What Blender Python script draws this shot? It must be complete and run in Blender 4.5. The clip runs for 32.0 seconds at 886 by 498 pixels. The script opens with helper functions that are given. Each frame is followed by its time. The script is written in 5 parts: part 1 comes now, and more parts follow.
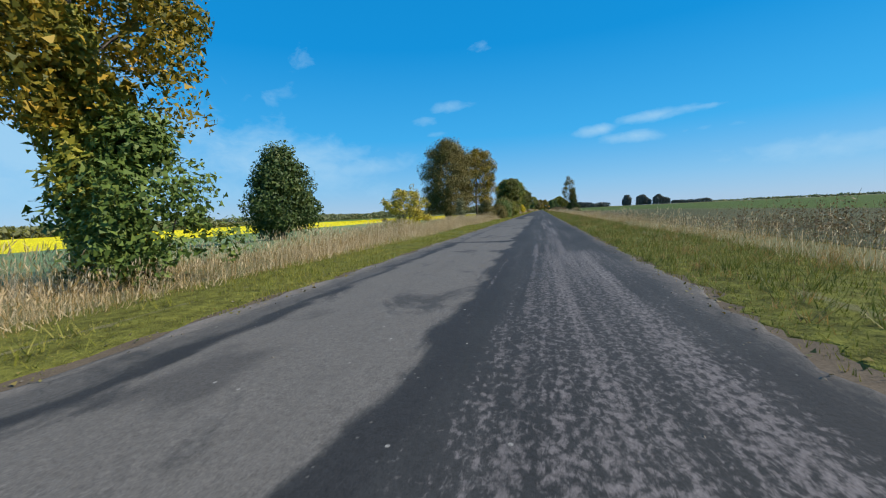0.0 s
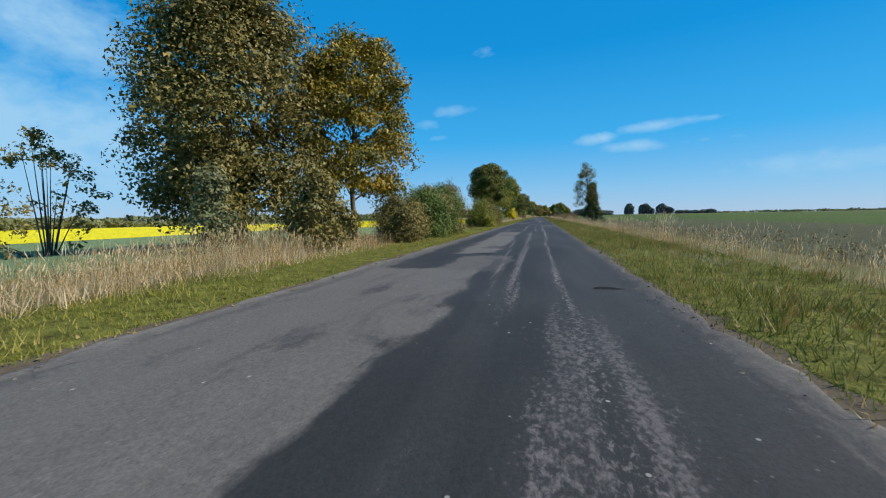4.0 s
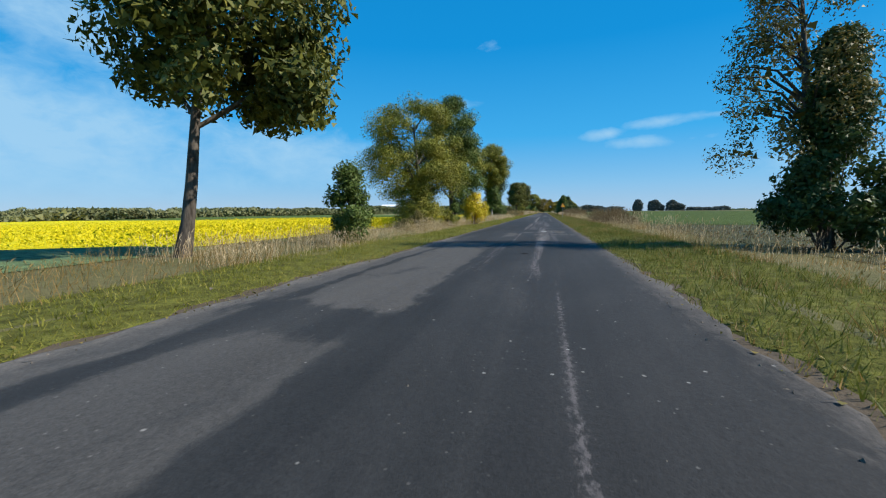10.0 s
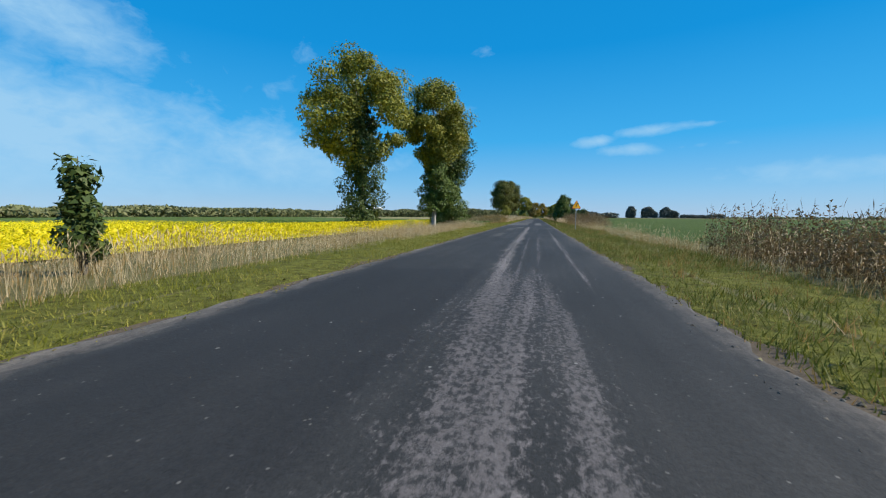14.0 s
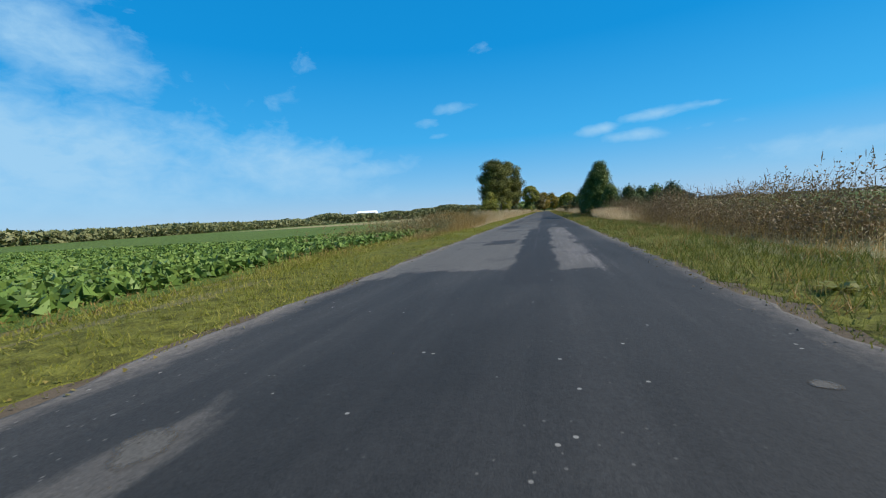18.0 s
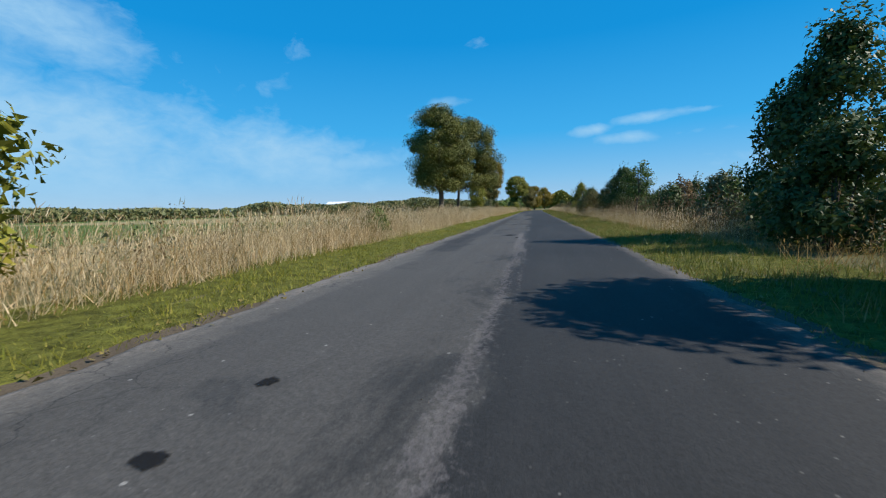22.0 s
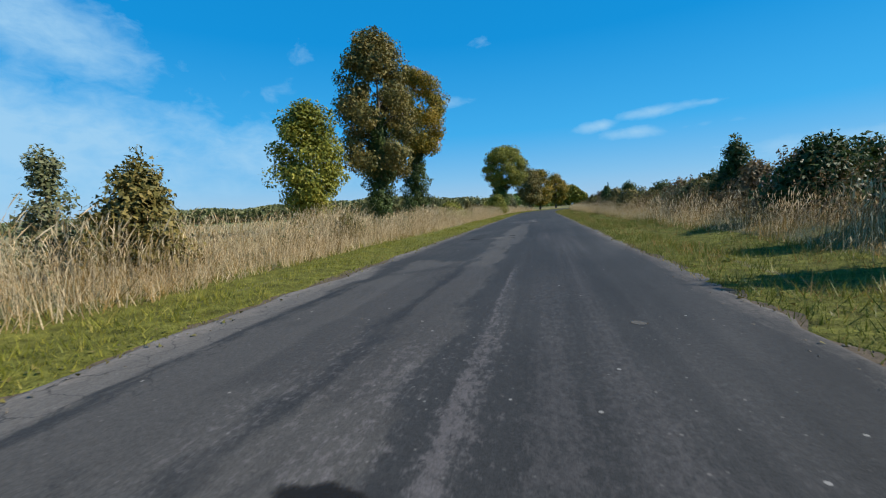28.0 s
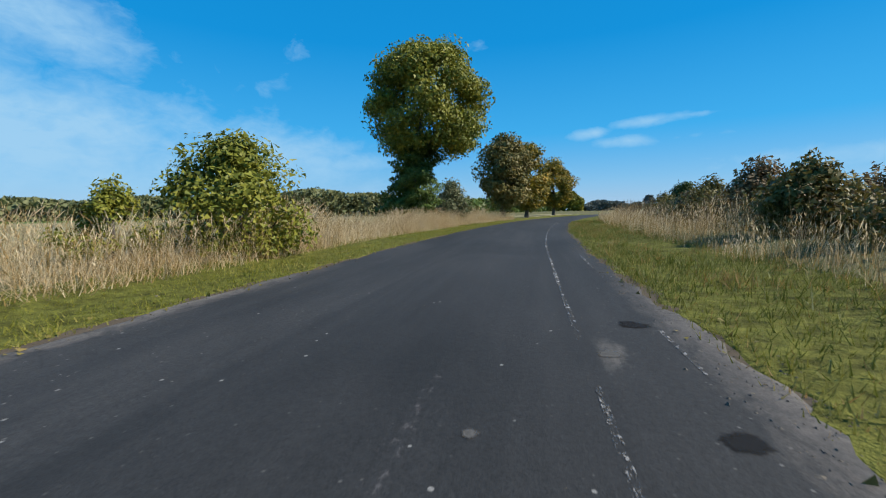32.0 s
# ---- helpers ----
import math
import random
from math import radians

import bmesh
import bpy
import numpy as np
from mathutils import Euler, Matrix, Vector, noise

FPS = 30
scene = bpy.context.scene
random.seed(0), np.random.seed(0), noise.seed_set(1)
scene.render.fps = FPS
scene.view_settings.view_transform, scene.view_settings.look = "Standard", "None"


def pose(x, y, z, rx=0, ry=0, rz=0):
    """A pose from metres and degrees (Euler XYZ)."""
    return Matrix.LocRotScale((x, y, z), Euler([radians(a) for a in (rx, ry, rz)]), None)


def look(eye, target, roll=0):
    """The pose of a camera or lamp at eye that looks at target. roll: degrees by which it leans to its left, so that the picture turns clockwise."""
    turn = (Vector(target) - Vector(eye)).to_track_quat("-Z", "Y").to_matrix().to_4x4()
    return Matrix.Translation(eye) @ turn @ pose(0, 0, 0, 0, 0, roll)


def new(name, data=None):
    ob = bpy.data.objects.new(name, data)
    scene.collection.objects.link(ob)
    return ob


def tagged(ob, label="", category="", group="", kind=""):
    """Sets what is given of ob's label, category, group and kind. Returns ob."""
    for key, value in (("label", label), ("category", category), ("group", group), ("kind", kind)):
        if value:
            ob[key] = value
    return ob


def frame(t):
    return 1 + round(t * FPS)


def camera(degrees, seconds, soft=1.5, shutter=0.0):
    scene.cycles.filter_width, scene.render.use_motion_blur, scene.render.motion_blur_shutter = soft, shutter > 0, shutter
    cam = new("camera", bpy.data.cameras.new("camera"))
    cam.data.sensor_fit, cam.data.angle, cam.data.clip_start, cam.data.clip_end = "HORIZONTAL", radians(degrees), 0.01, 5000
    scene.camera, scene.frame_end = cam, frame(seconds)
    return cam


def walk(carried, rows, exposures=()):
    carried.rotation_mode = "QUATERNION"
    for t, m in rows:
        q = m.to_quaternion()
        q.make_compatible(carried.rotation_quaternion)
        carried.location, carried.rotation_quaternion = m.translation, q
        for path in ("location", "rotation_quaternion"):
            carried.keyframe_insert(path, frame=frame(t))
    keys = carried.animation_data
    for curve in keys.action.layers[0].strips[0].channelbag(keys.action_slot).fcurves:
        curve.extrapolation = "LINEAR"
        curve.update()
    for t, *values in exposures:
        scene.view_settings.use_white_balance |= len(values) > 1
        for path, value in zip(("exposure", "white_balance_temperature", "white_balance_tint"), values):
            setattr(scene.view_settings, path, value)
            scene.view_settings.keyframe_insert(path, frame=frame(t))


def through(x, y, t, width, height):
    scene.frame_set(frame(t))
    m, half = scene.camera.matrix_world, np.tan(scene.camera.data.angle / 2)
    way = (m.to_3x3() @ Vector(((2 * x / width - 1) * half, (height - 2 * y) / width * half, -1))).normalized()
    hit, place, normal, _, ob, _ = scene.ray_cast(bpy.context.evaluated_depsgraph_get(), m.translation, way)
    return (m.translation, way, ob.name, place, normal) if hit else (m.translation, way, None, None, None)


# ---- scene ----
# ---- camera ----
cam = camera(94.1, 32.0, soft=1.1, shutter=0.03)
PATH = [
    (0.0, 1.002, 0.000, 1.15, 85.096, 2.613, 13.315),
    (0.5, 1.096, 6.242, 1.15, 85.672, 3.822, 12.827),
    (1.0, 1.158, 12.416, 1.15, 85.243, 1.510, 11.932),
    (1.5, 1.218, 18.480, 1.15, 84.785, 0.658, 13.147),
    (2.0, 1.252, 24.335, 1.15, 85.206, 2.478, 13.329),
    (2.5, 1.300, 29.948, 1.15, 85.012, 1.649, 12.511),
    (4.5, 1.158, 49.923, 1.15, 85.704, 0.876, 13.448),
    (5.0, 1.137, 54.839, 1.15, 85.119, 1.664, 13.890),
    (5.5, 1.091, 59.824, 1.15, 85.237, 2.591, 13.772),
    (6.0, 1.028, 64.770, 1.15, 85.393, 2.266, 13.697),
    (6.5, 1.028, 69.536, 1.15, 85.413, 2.860, 13.504),
    (7.0, 1.024, 74.201, 1.15, 85.574, 3.200, 12.719),
    (7.5, 1.010, 78.959, 1.15, 85.468, 1.545, 12.471),
    (8.0, 1.047, 83.794, 1.15, 84.906, 1.039, 12.835),
    (8.5, 1.129, 88.559, 1.15, 85.335, 1.303, 13.080),
    (9.0, 1.136, 93.308, 1.15, 84.298, 1.717, 12.741),
    (9.5, 1.149, 98.015, 1.15, 85.100, 0.870, 13.150),
    (10.0, 1.173, 102.464, 1.15, 84.896, 0.452, 13.774),
    (10.5, 1.184, 106.836, 1.15, 85.109, 0.887, 13.919),
    (11.0, 1.204, 111.371, 1.15, 85.092, 2.289, 13.784),
    (11.5, 1.198, 116.049, 1.15, 85.299, 2.424, 13.389),
    (12.0, 1.169, 120.875, 1.15, 84.969, 1.556, 12.893),
    (12.5, 1.132, 125.836, 1.15, 85.045, 1.540, 13.043),
    (13.0, 1.051, 130.871, 1.15, 84.637, 0.414, 12.892),
    (13.5, 0.958, 136.021, 1.15, 85.146, -0.887, 12.378),
    (15.5, 1.051, 158.282, 1.15, 85.885, 1.905, 14.384),
    (16.0, 0.954, 164.252, 1.15, 85.221, 1.992, 14.462),
    (16.5, 0.857, 170.387, 1.15, 84.993, 2.049, 14.371),
    (17.0, 0.729, 176.636, 1.15, 85.821, 1.656, 14.979),
    (17.5, 0.670, 183.017, 1.15, 85.867, 3.434, 14.757),
    (18.0, 0.651, 189.528, 1.15, 85.341, 3.495, 13.778),
    (18.5, 0.643, 196.103, 1.15, 84.387, 2.041, 12.898),
    (19.0, 0.623, 202.726, 1.15, 84.877, 1.166, 13.493),
    (19.5, 0.592, 209.377, 1.15, 84.816, 1.053, 14.124),
    (20.0, 0.551, 216.048, 1.15, 85.312, 1.566, 14.332),
    (20.5, 0.526, 222.736, 1.15, 85.241, 2.690, 14.128),
    (21.0, 0.525, 229.437, 1.15, 85.425, 3.219, 13.032),
    (21.5, 0.539, 236.157, 1.15, 85.250, 2.396, 12.494),
    (22.0, 0.537, 242.911, 1.15, 84.538, 1.260, 12.448),
    (22.5, 0.538, 249.674, 1.15, 84.734, 1.066, 12.465),
    (23.0, 0.581, 256.423, 1.15, 84.177, 0.278, 12.782),
    (23.5, 0.659, 263.123, 1.15, 84.883, 0.821, 13.430),
    (24.0, 0.750, 269.798, 1.15, 85.453, 1.661, 13.668),
    (24.5, 0.825, 276.388, 1.15, 84.622, 2.558, 13.484),
    (25.0, 0.871, 282.786, 1.15, 84.888, 2.113, 13.265),
    (25.5, 0.889, 288.951, 1.15, 84.984, 2.816, 13.474),
    (27.5, 0.754, 315.004, 1.15, 85.083, 3.165, 13.411),
    (28.0, 0.724, 321.866, 1.15, 84.625, 2.667, 13.297),
    (28.5, 0.702, 328.802, 1.15, 85.027, 2.574, 13.646),
    (29.0, 0.737, 335.682, 1.15, 85.026, 2.878, 13.088),
    (29.5, 0.821, 342.426, 1.15, 85.094, 3.811, 12.491),
    (30.0, 0.955, 349.038, 1.15, 85.320, 2.748, 11.767),
    (30.5, 1.157, 355.785, 1.15, 84.984, 0.822, 12.011),
    (31.0, 1.301, 362.646, 1.15, 84.912, 1.331, 12.173),
    (31.5, 1.382, 369.619, 1.15, 85.429, 2.719, 11.470),
    (32.0, 1.468, 376.690, 1.15, 84.815, 0.752, 12.220),
]
walk(cam, [(r[0], pose(*r[1:])) for r in PATH])

# ---- world and sun ----
SUN_EL, SUN_AZ = radians(38), radians(86)  # azimuth from +y towards +x
world = bpy.data.worlds.new("sky")
scene.world = world
world.use_nodes = True
scene.view_settings.exposure = 0.56


def node(tree, kind, **values):
    n = tree.nodes.new(kind)
    for key, value in values.items():
        if key in n.inputs:
            n.inputs[key].default_value = value
    return n


def math_node(tree, op, a, b=None, clamp=False):
    n = tree.nodes.new("ShaderNodeMath")
    n.operation, n.use_clamp = op, clamp
    for i, v in enumerate((a, b)):
        if v is None:
            continue
        if isinstance(v, (int, float)):
            n.inputs[i].default_value = v
        else:
            tree.links.new(v, n.inputs[i])
    return n.outputs[0]


def ramp(tree, fac, stops):
    n = tree.nodes.new("ShaderNodeValToRGB")
    els = n.color_ramp.elements
    while len(els) < len(stops):
        els.new(0.5)
    for e, (p, c) in zip(els, stops):
        e.position = p
        e.color = (*c, 1) if len(c) == 3 else c
    tree.links.new(fac, n.inputs[0])
    return n.outputs[0]


def mix(tree, fac, a, b, mode="MIX"):
    n = tree.nodes.new("ShaderNodeMix")
    n.data_type, n.blend_type = "RGBA", mode
    for i, v in ((0, fac), (6, a), (7, b)):
        if isinstance(v, (int, float)):
            n.inputs[i].default_value = v
        elif isinstance(v, tuple):
            n.inputs[i].default_value = (*v, 1)
        else:
            tree.links.new(v, n.inputs[i])
    return n.outputs[2]


def noise_at(tree, vec, scale, detail=4.0, rough=0.55, stretch=(1, 1, 1), shift=(0, 0, 0), distort=0.0):
    m = tree.nodes.new("ShaderNodeMapping")
    m.inputs["Scale"].default_value = stretch
    m.inputs["Location"].default_value = shift
    tree.links.new(vec, m.inputs[0])
    n = node(tree, "ShaderNodeTexNoise", Scale=scale, Detail=detail, Roughness=rough, Distortion=distort)
    tree.links.new(m.outputs[0], n.inputs["Vector"])
    return n.outputs["Fac"]


def build_sky():
    tr = world.node_tree
    tr.nodes.clear()
    out = tr.nodes.new("ShaderNodeOutputWorld")
    back = tr.nodes.new("ShaderNodeBackground")
    back.inputs[1].default_value = 0.092
    sky = tr.nodes.new("ShaderNodeTexSky")
    sky.sky_type, sky.sun_disc = "NISHITA", False
    sky.sun_elevation, sky.sun_rotation = SUN_EL, SUN_AZ
    sky.air_density, sky.dust_density, sky.ozone_density = 1.0, 0.1, 3.5
    hue = node(tr, "ShaderNodeHueSaturation", Saturation=1.75, Value=1.12)
    tr.links.new(sky.outputs[0], hue.inputs["Color"])
    co = tr.nodes.new("ShaderNodeTexCoord").outputs["Generated"]
    sep = tr.nodes.new("ShaderNodeSeparateXYZ")
    tr.links.new(co, sep.inputs[0])
    az = math_node(tr, "MULTIPLY", math_node(tr, "ARCTAN2", sep.outputs[0], sep.outputs[1]), 57.2958)
    el = math_node(tr, "MULTIPLY", math_node(tr, "ARCSINE", sep.outputs[2]), 57.2958)
    comb = tr.nodes.new("ShaderNodeCombineXYZ")
    tr.links.new(az, comb.inputs[0])
    tr.links.new(el, comb.inputs[1])
    flat = comb.outputs[0]
    # clear autumn air: deep azure above, paling towards the horizon
    clear = ramp(tr, math_node(tr, "DIVIDE", math_node(tr, "ABSOLUTE", el), 50.0, True),
                 [(0.0, (0.31, 0.49, 0.73)), (0.08, (0.19, 0.46, 0.76)), (0.20, (0.055, 0.385, 0.77)), (0.42, (0.008, 0.27, 0.66)), (1.0, (0.002, 0.19, 0.50))])
    azure = mix(tr, 0.90, hue.outputs[0], mix(tr, 1.0, clear, (8.0, 8.0, 8.0), "MULTIPLY"))

    def bump(a0, e0, wa, we, tilt=0.0):
        """A soft oval cloud place of half-widths wa and we degrees."""
        da = math_node(tr, "SUBTRACT", az, a0)
        de = math_node(tr, "SUBTRACT", math_node(tr, "SUBTRACT", el, e0), math_node(tr, "MULTIPLY", da, tilt))
        q = math_node(tr, "ADD", math_node(tr, "POWER", math_node(tr, "ABSOLUTE", math_node(tr, "DIVIDE", da, wa)), 2.0),
                      math_node(tr, "POWER", math_node(tr, "ABSOLUTE", math_node(tr, "DIVIDE", de, we)), 2.0))
        return math_node(tr, "EXPONENT", math_node(tr, "MULTIPLY", q, -1.0))

    wisps = noise_at(tr, flat, 0.13, 8, 0.58, (0.9, 1.25, 1), distort=0.5)
    fine = noise_at(tr, flat, 0.42, 6, 0.6, (0.8, 1.4, 1), (7, 3, 0), 0.4)
    both = math_node(tr, "ADD", math_node(tr, "MULTIPLY", wisps, 0.75), math_node(tr, "MULTIPLY", fine, 0.75))
    both = math_node(tr, "SUBTRACT", both, 0.25)
    total = None
    for a0, e0, wa, we, tilt, amount in CLOUDS + CLOUD_BANK:
        b = math_node(tr, "MULTIPLY", bump(a0, e0, wa, we, tilt), amount)
        total = b if total is None else math_node(tr, "MAXIMUM", total, b)
    shape = math_node(tr, "MULTIPLY", math_node(tr, "SUBTRACT", math_node(tr, "ADD", both, total), 0.82), 1.45, True)
    amount = math_node(tr, "MULTIPLY", shape, 0.88, True)
    col = mix(tr, amount, azure, (2.7, 4.7, 6.5))
    tr.links.new(col, back.inputs[0])
    tr.links.new(back.outputs[0], out.inputs[0])


CLOUDS = [(7.0, 9.6, 3.4, 0.9, 0.10, 0.92), (13.0, 10.5, 5.5, 0.75, 0.05, 0.84), (11.0, 8.3, 4.2, 0.9, -0.03, 0.92), (19.5, 10.8, 5, 0.4, 0.0, 0.45), (18, 8.4, 6, 0.5, 0.0, 0.40),
          (-12, 14.0, 4, 1.0, 0.12, 0.6), (-15.5, 12.3, 2.5, 0.8, 0.15, 0.62), (-13.5, 10.6, 2.4, 0.6, 0.1, 0.5), (-7.7, 20.9, 3, 1.2, 0.1, 0.40), (-31, 19.6, 3, 2.2, 0.5, 0.46), (-33.6, 15.9, 3.4, 2.2, 0.4, 0.46),
          (-24, 6.6, 7, 1.6, 0.12, 0.85)]
CLOUD_BANK = [(-34, 7.5, 14, 4.5, -0.14, 0.88), (-62, 8, 26, 8.5, 0.0, 1.05), (-55, 19, 11, 5, -0.25, 0.86), (-57, 29, 15, 9, 0.25, 0.86), (-98, 18, 26, 16, 0.0, 0.85),
              (30, 5.0, 14, 1.6, 0.0, 0.62), (48, 6.5, 12, 1.4, 0.05, 0.5), (140, 20, 30, 8, 0.0, 0.45), (-150, 25, 30, 8, 0.1, 0.45)]
build_sky()
sun = new("sun", bpy.data.lights.new("sun", "SUN"))
sun.data.energy, sun.data.angle, sun.data.color = 4.7, radians(0.53), (1.0, 0.93, 0.81)
sun_way = Vector((math.sin(SUN_AZ) * math.cos(SUN_EL), math.cos(SUN_AZ) * math.cos(SUN_EL), math.sin(SUN_EL)))
sun.matrix_world = look((0, 0, 60), Vector((0, 0, 60)) - sun_way)


# ---- materials ----
def surface(name, rough=0.8, spec=0.3):
    m = bpy.data.materials.new(name)
    m.use_nodes = True
    tr = m.node_tree
    b = tr.nodes["Principled BSDF"]
    b.inputs["Roughness"].default_value = rough
    b.inputs["Specular IOR Level"].default_value = spec
    return m, tr, b


def position(tr):
    return tr.nodes.new("ShaderNodeNewGeometry").outputs["Position"]


def bumped(tr, b, height, strength, distance):
    n = node(tr, "ShaderNodeBump", Strength=strength, Distance=distance)
    tr.links.new(height, n.inputs["Height"])
    tr.links.new(n.outputs[0], b.inputs["Normal"])


def leaf_material(name, stops, through=0.18, rough=0.55):
    """Foliage whose leaves each take a colour from the ramp, let some light through and differ a little over the crown."""
    m, tr, b = surface(name, rough, 0.25)
    geo = tr.nodes.new("ShaderNodeNewGeometry")
    patch = noise_at(tr, geo.outputs["Position"], 0.55, 2)
    fac = math_node(tr, "ADD", math_node(tr, "MULTIPLY", geo.outputs["Random Per Island"], 0.6),
                    math_node(tr, "MULTIPLY", math_node(tr, "SUBTRACT", patch, 0.3), 1.0), True)
    col = ramp(tr, fac, stops)
    tr.links.new(col, b.inputs["Base Color"])
    t = tr.nodes.new("ShaderNodeBsdfTranslucent")
    tr.links.new(col, t.inputs[0])
    mx = tr.nodes.new("ShaderNodeMixShader")
    mx.inputs[0].default_value = through
    tr.links.new(b.outputs[0], mx.inputs[1])
    tr.links.new(t.outputs[0], mx.inputs[2])
    tr.links.new(mx.outputs[0], tr.nodes["Material Output"].inputs[0])
    return m


def even(*cols):
    return [(i / max(1, len(cols) - 1), c) for i, c in enumerate(cols)]


LEAF = {
    "green": leaf_material("leaf_green", even((0.04, 0.07, 0.014), (0.07, 0.11, 0.02), (0.11, 0.155, 0.03), (0.17, 0.20, 0.045))),
    "dark": leaf_material("leaf_dark", even((0.025, 0.045, 0.012), (0.045, 0.075, 0.018), (0.07, 0.10, 0.025), (0.11, 0.13, 0.03))),
    "lime": leaf_material("leaf_lime", even((0.04, 0.052, 0.011), (0.075, 0.088, 0.016), (0.13, 0.135, 0.024), (0.23, 0.205, 0.04)), 0.2),
    "autumn": leaf_material("leaf_autumn", even((0.05, 0.06, 0.012), (0.12, 0.115, 0.016), (0.28, 0.195, 0.018), (0.46, 0.25, 0.018)), 0.22),
    "rust": leaf_material("leaf_rust", even((0.06, 0.065, 0.018), (0.12, 0.11, 0.03), (0.19, 0.15, 0.04), (0.26, 0.19, 0.06))),
    "olive": leaf_material("leaf_olive", even((0.07, 0.085, 0.014), (0.14, 0.155, 0.02), (0.23, 0.225, 0.03), (0.34, 0.29, 0.045)), 0.22),
    "yellow": leaf_material("leaf_yellow", even((0.26, 0.25, 0.02), (0.52, 0.44, 0.02), (0.70, 0.56, 0.025), (0.70, 0.46, 0.02))),
    "gold": leaf_material("leaf_gold", even((0.14, 0.14, 0.02), (0.28, 0.24, 0.03), (0.42, 0.33, 0.035), (0.50, 0.40, 0.07))),
    "grey": leaf_material("leaf_grey", even((0.07, 0.085, 0.04), (0.12, 0.135, 0.06), (0.17, 0.17, 0.085), (0.21, 0.18, 0.095))),
    # pale greens with the haze of distance painted into the leaf colour
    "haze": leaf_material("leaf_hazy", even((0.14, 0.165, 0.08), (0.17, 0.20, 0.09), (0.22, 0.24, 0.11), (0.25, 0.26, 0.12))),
    "beet": leaf_material("leaf_beet", even((0.05, 0.09, 0.015), (0.09, 0.15, 0.03), (0.13, 0.20, 0.04), (0.20, 0.24, 0.06))),
    "lawn": leaf_material("blade_lawn", even((0.105, 0.128, 0.014), (0.18, 0.19, 0.024), (0.27, 0.25, 0.042), (0.40, 0.32, 0.115)), 0.38),
    "shaggy": leaf_material("blade_shaggy", even((0.055, 0.078, 0.011), (0.11, 0.13, 0.018), (0.185, 0.18, 0.033), (0.31, 0.265, 0.095)), 0.3),
    "straw": leaf_material("blade_straw", even((0.34, 0.23, 0.12), (0.55, 0.405, 0.225), (0.70, 0.55, 0.345), (0.80, 0.68, 0.48)), 0.46),
    "reed": leaf_material("blade_mixed", even((0.13, 0.115, 0.024), (0.23, 0.155, 0.045), (0.34, 0.215, 0.08), (0.45, 0.31, 0.14)), 0.36),
    "weed": leaf_material("weed_brown", even((0.075, 0.055, 0.025), (0.15, 0.10, 0.045), (0.24, 0.155, 0.075), (0.15, 0.155, 0.045)), 0.2),
    # bluish grey: aerial haze put into the base colour of horizon trees
    "far": leaf_material("leaf_far_hazed", even((0.075, 0.10, 0.10), (0.10, 0.125, 0.12), (0.125, 0.15, 0.135), (0.15, 0.17, 0.145))),
    # olive lightened in its colour to stand in for hazy air
    "wood": leaf_material("leaf_wood_hazed", even((0.095, 0.105, 0.045), (0.135, 0.145, 0.06), (0.17, 0.175, 0.075), (0.215, 0.21, 0.10))),
    "rape": leaf_material("flower_yellow", even((0.44, 0.40, 0.015), (0.62, 0.52, 0.01), (0.74, 0.60, 0.01), (0.78, 0.64, 0.02)), 0.4),
}


def bark_material(name, dark, light):
    m, tr, b = surface(name, 0.9, 0.2)
    p = position(tr)
    n = noise_at(tr, p, 9, 6, 0.65, (1, 1, 0.25))
    tr.links.new(ramp(tr, n, [(0.3, dark), (0.7, light)]), b.inputs["Base Color"])
    bumped(tr, b, n, 0.8, 0.03)
    return m


BARK = bark_material("bark", (0.035, 0.028, 0.022), (0.14, 0.12, 0.10))
PALE_BARK = bark_material("pale_bark", (0.12, 0.11, 0.10), (0.38, 0.36, 0.33))


# wear of the asphalt, by stretches of the road: worn pale areas (offsets from the middle, start, end, strength)
PALE_FIRST = [(-2.15, -0.02, -60, 15.4, 0.85), (-3.1, -2.4, -60, 120, 0.5), (-2.7, -0.08, 15.95, 30.0, 0.82), (-2.5, 0.12, 30.35, 35.1, 0.78), (-2.6, -0.08, 35.5, 54, 0.75),
              (-1.0, 0.4, 53.5, 56.9, 0.6), (-1.55, -0.12, 57.8, 74.5, 0.85), (-1.6, -1.1, 74, 81, 0.3), (1.22, 2.85, 90.5, 96.8, 0.48), (0.15, 0.8, 95.9, 97.0, 0.28), (-0.05, 0.7, 98.9, 100.0, 0.5)]
PALE_NEXT = [(0.4, 1.2, 100.5, 101.2, 0.55), (-1.9, -0.5, 103.2, 105.5, 0.35), (-2.2, -0.5, 107.0, 117.5, 0.5), (-0.7, -0.15, 121.5, 124.4, 0.5), (0.85, 1.4, 119, 128.5, 0.45), (1.65, 2.6, 123.4, 124.1, 0.55),
             (1.5, 2.25, 125.3, 127.7, 0.55), (0.1, 0.75, 125.1, 125.8, 0.5), (-1.8, -0.75, 135.4, 136.8, 0.4), (-1.7, -1.1, 132.5, 133.3, 0.3), (0.0, 0.38, 150, 187, 0.45), (-1.6, -1.0, 165.4, 170, 0.4)]
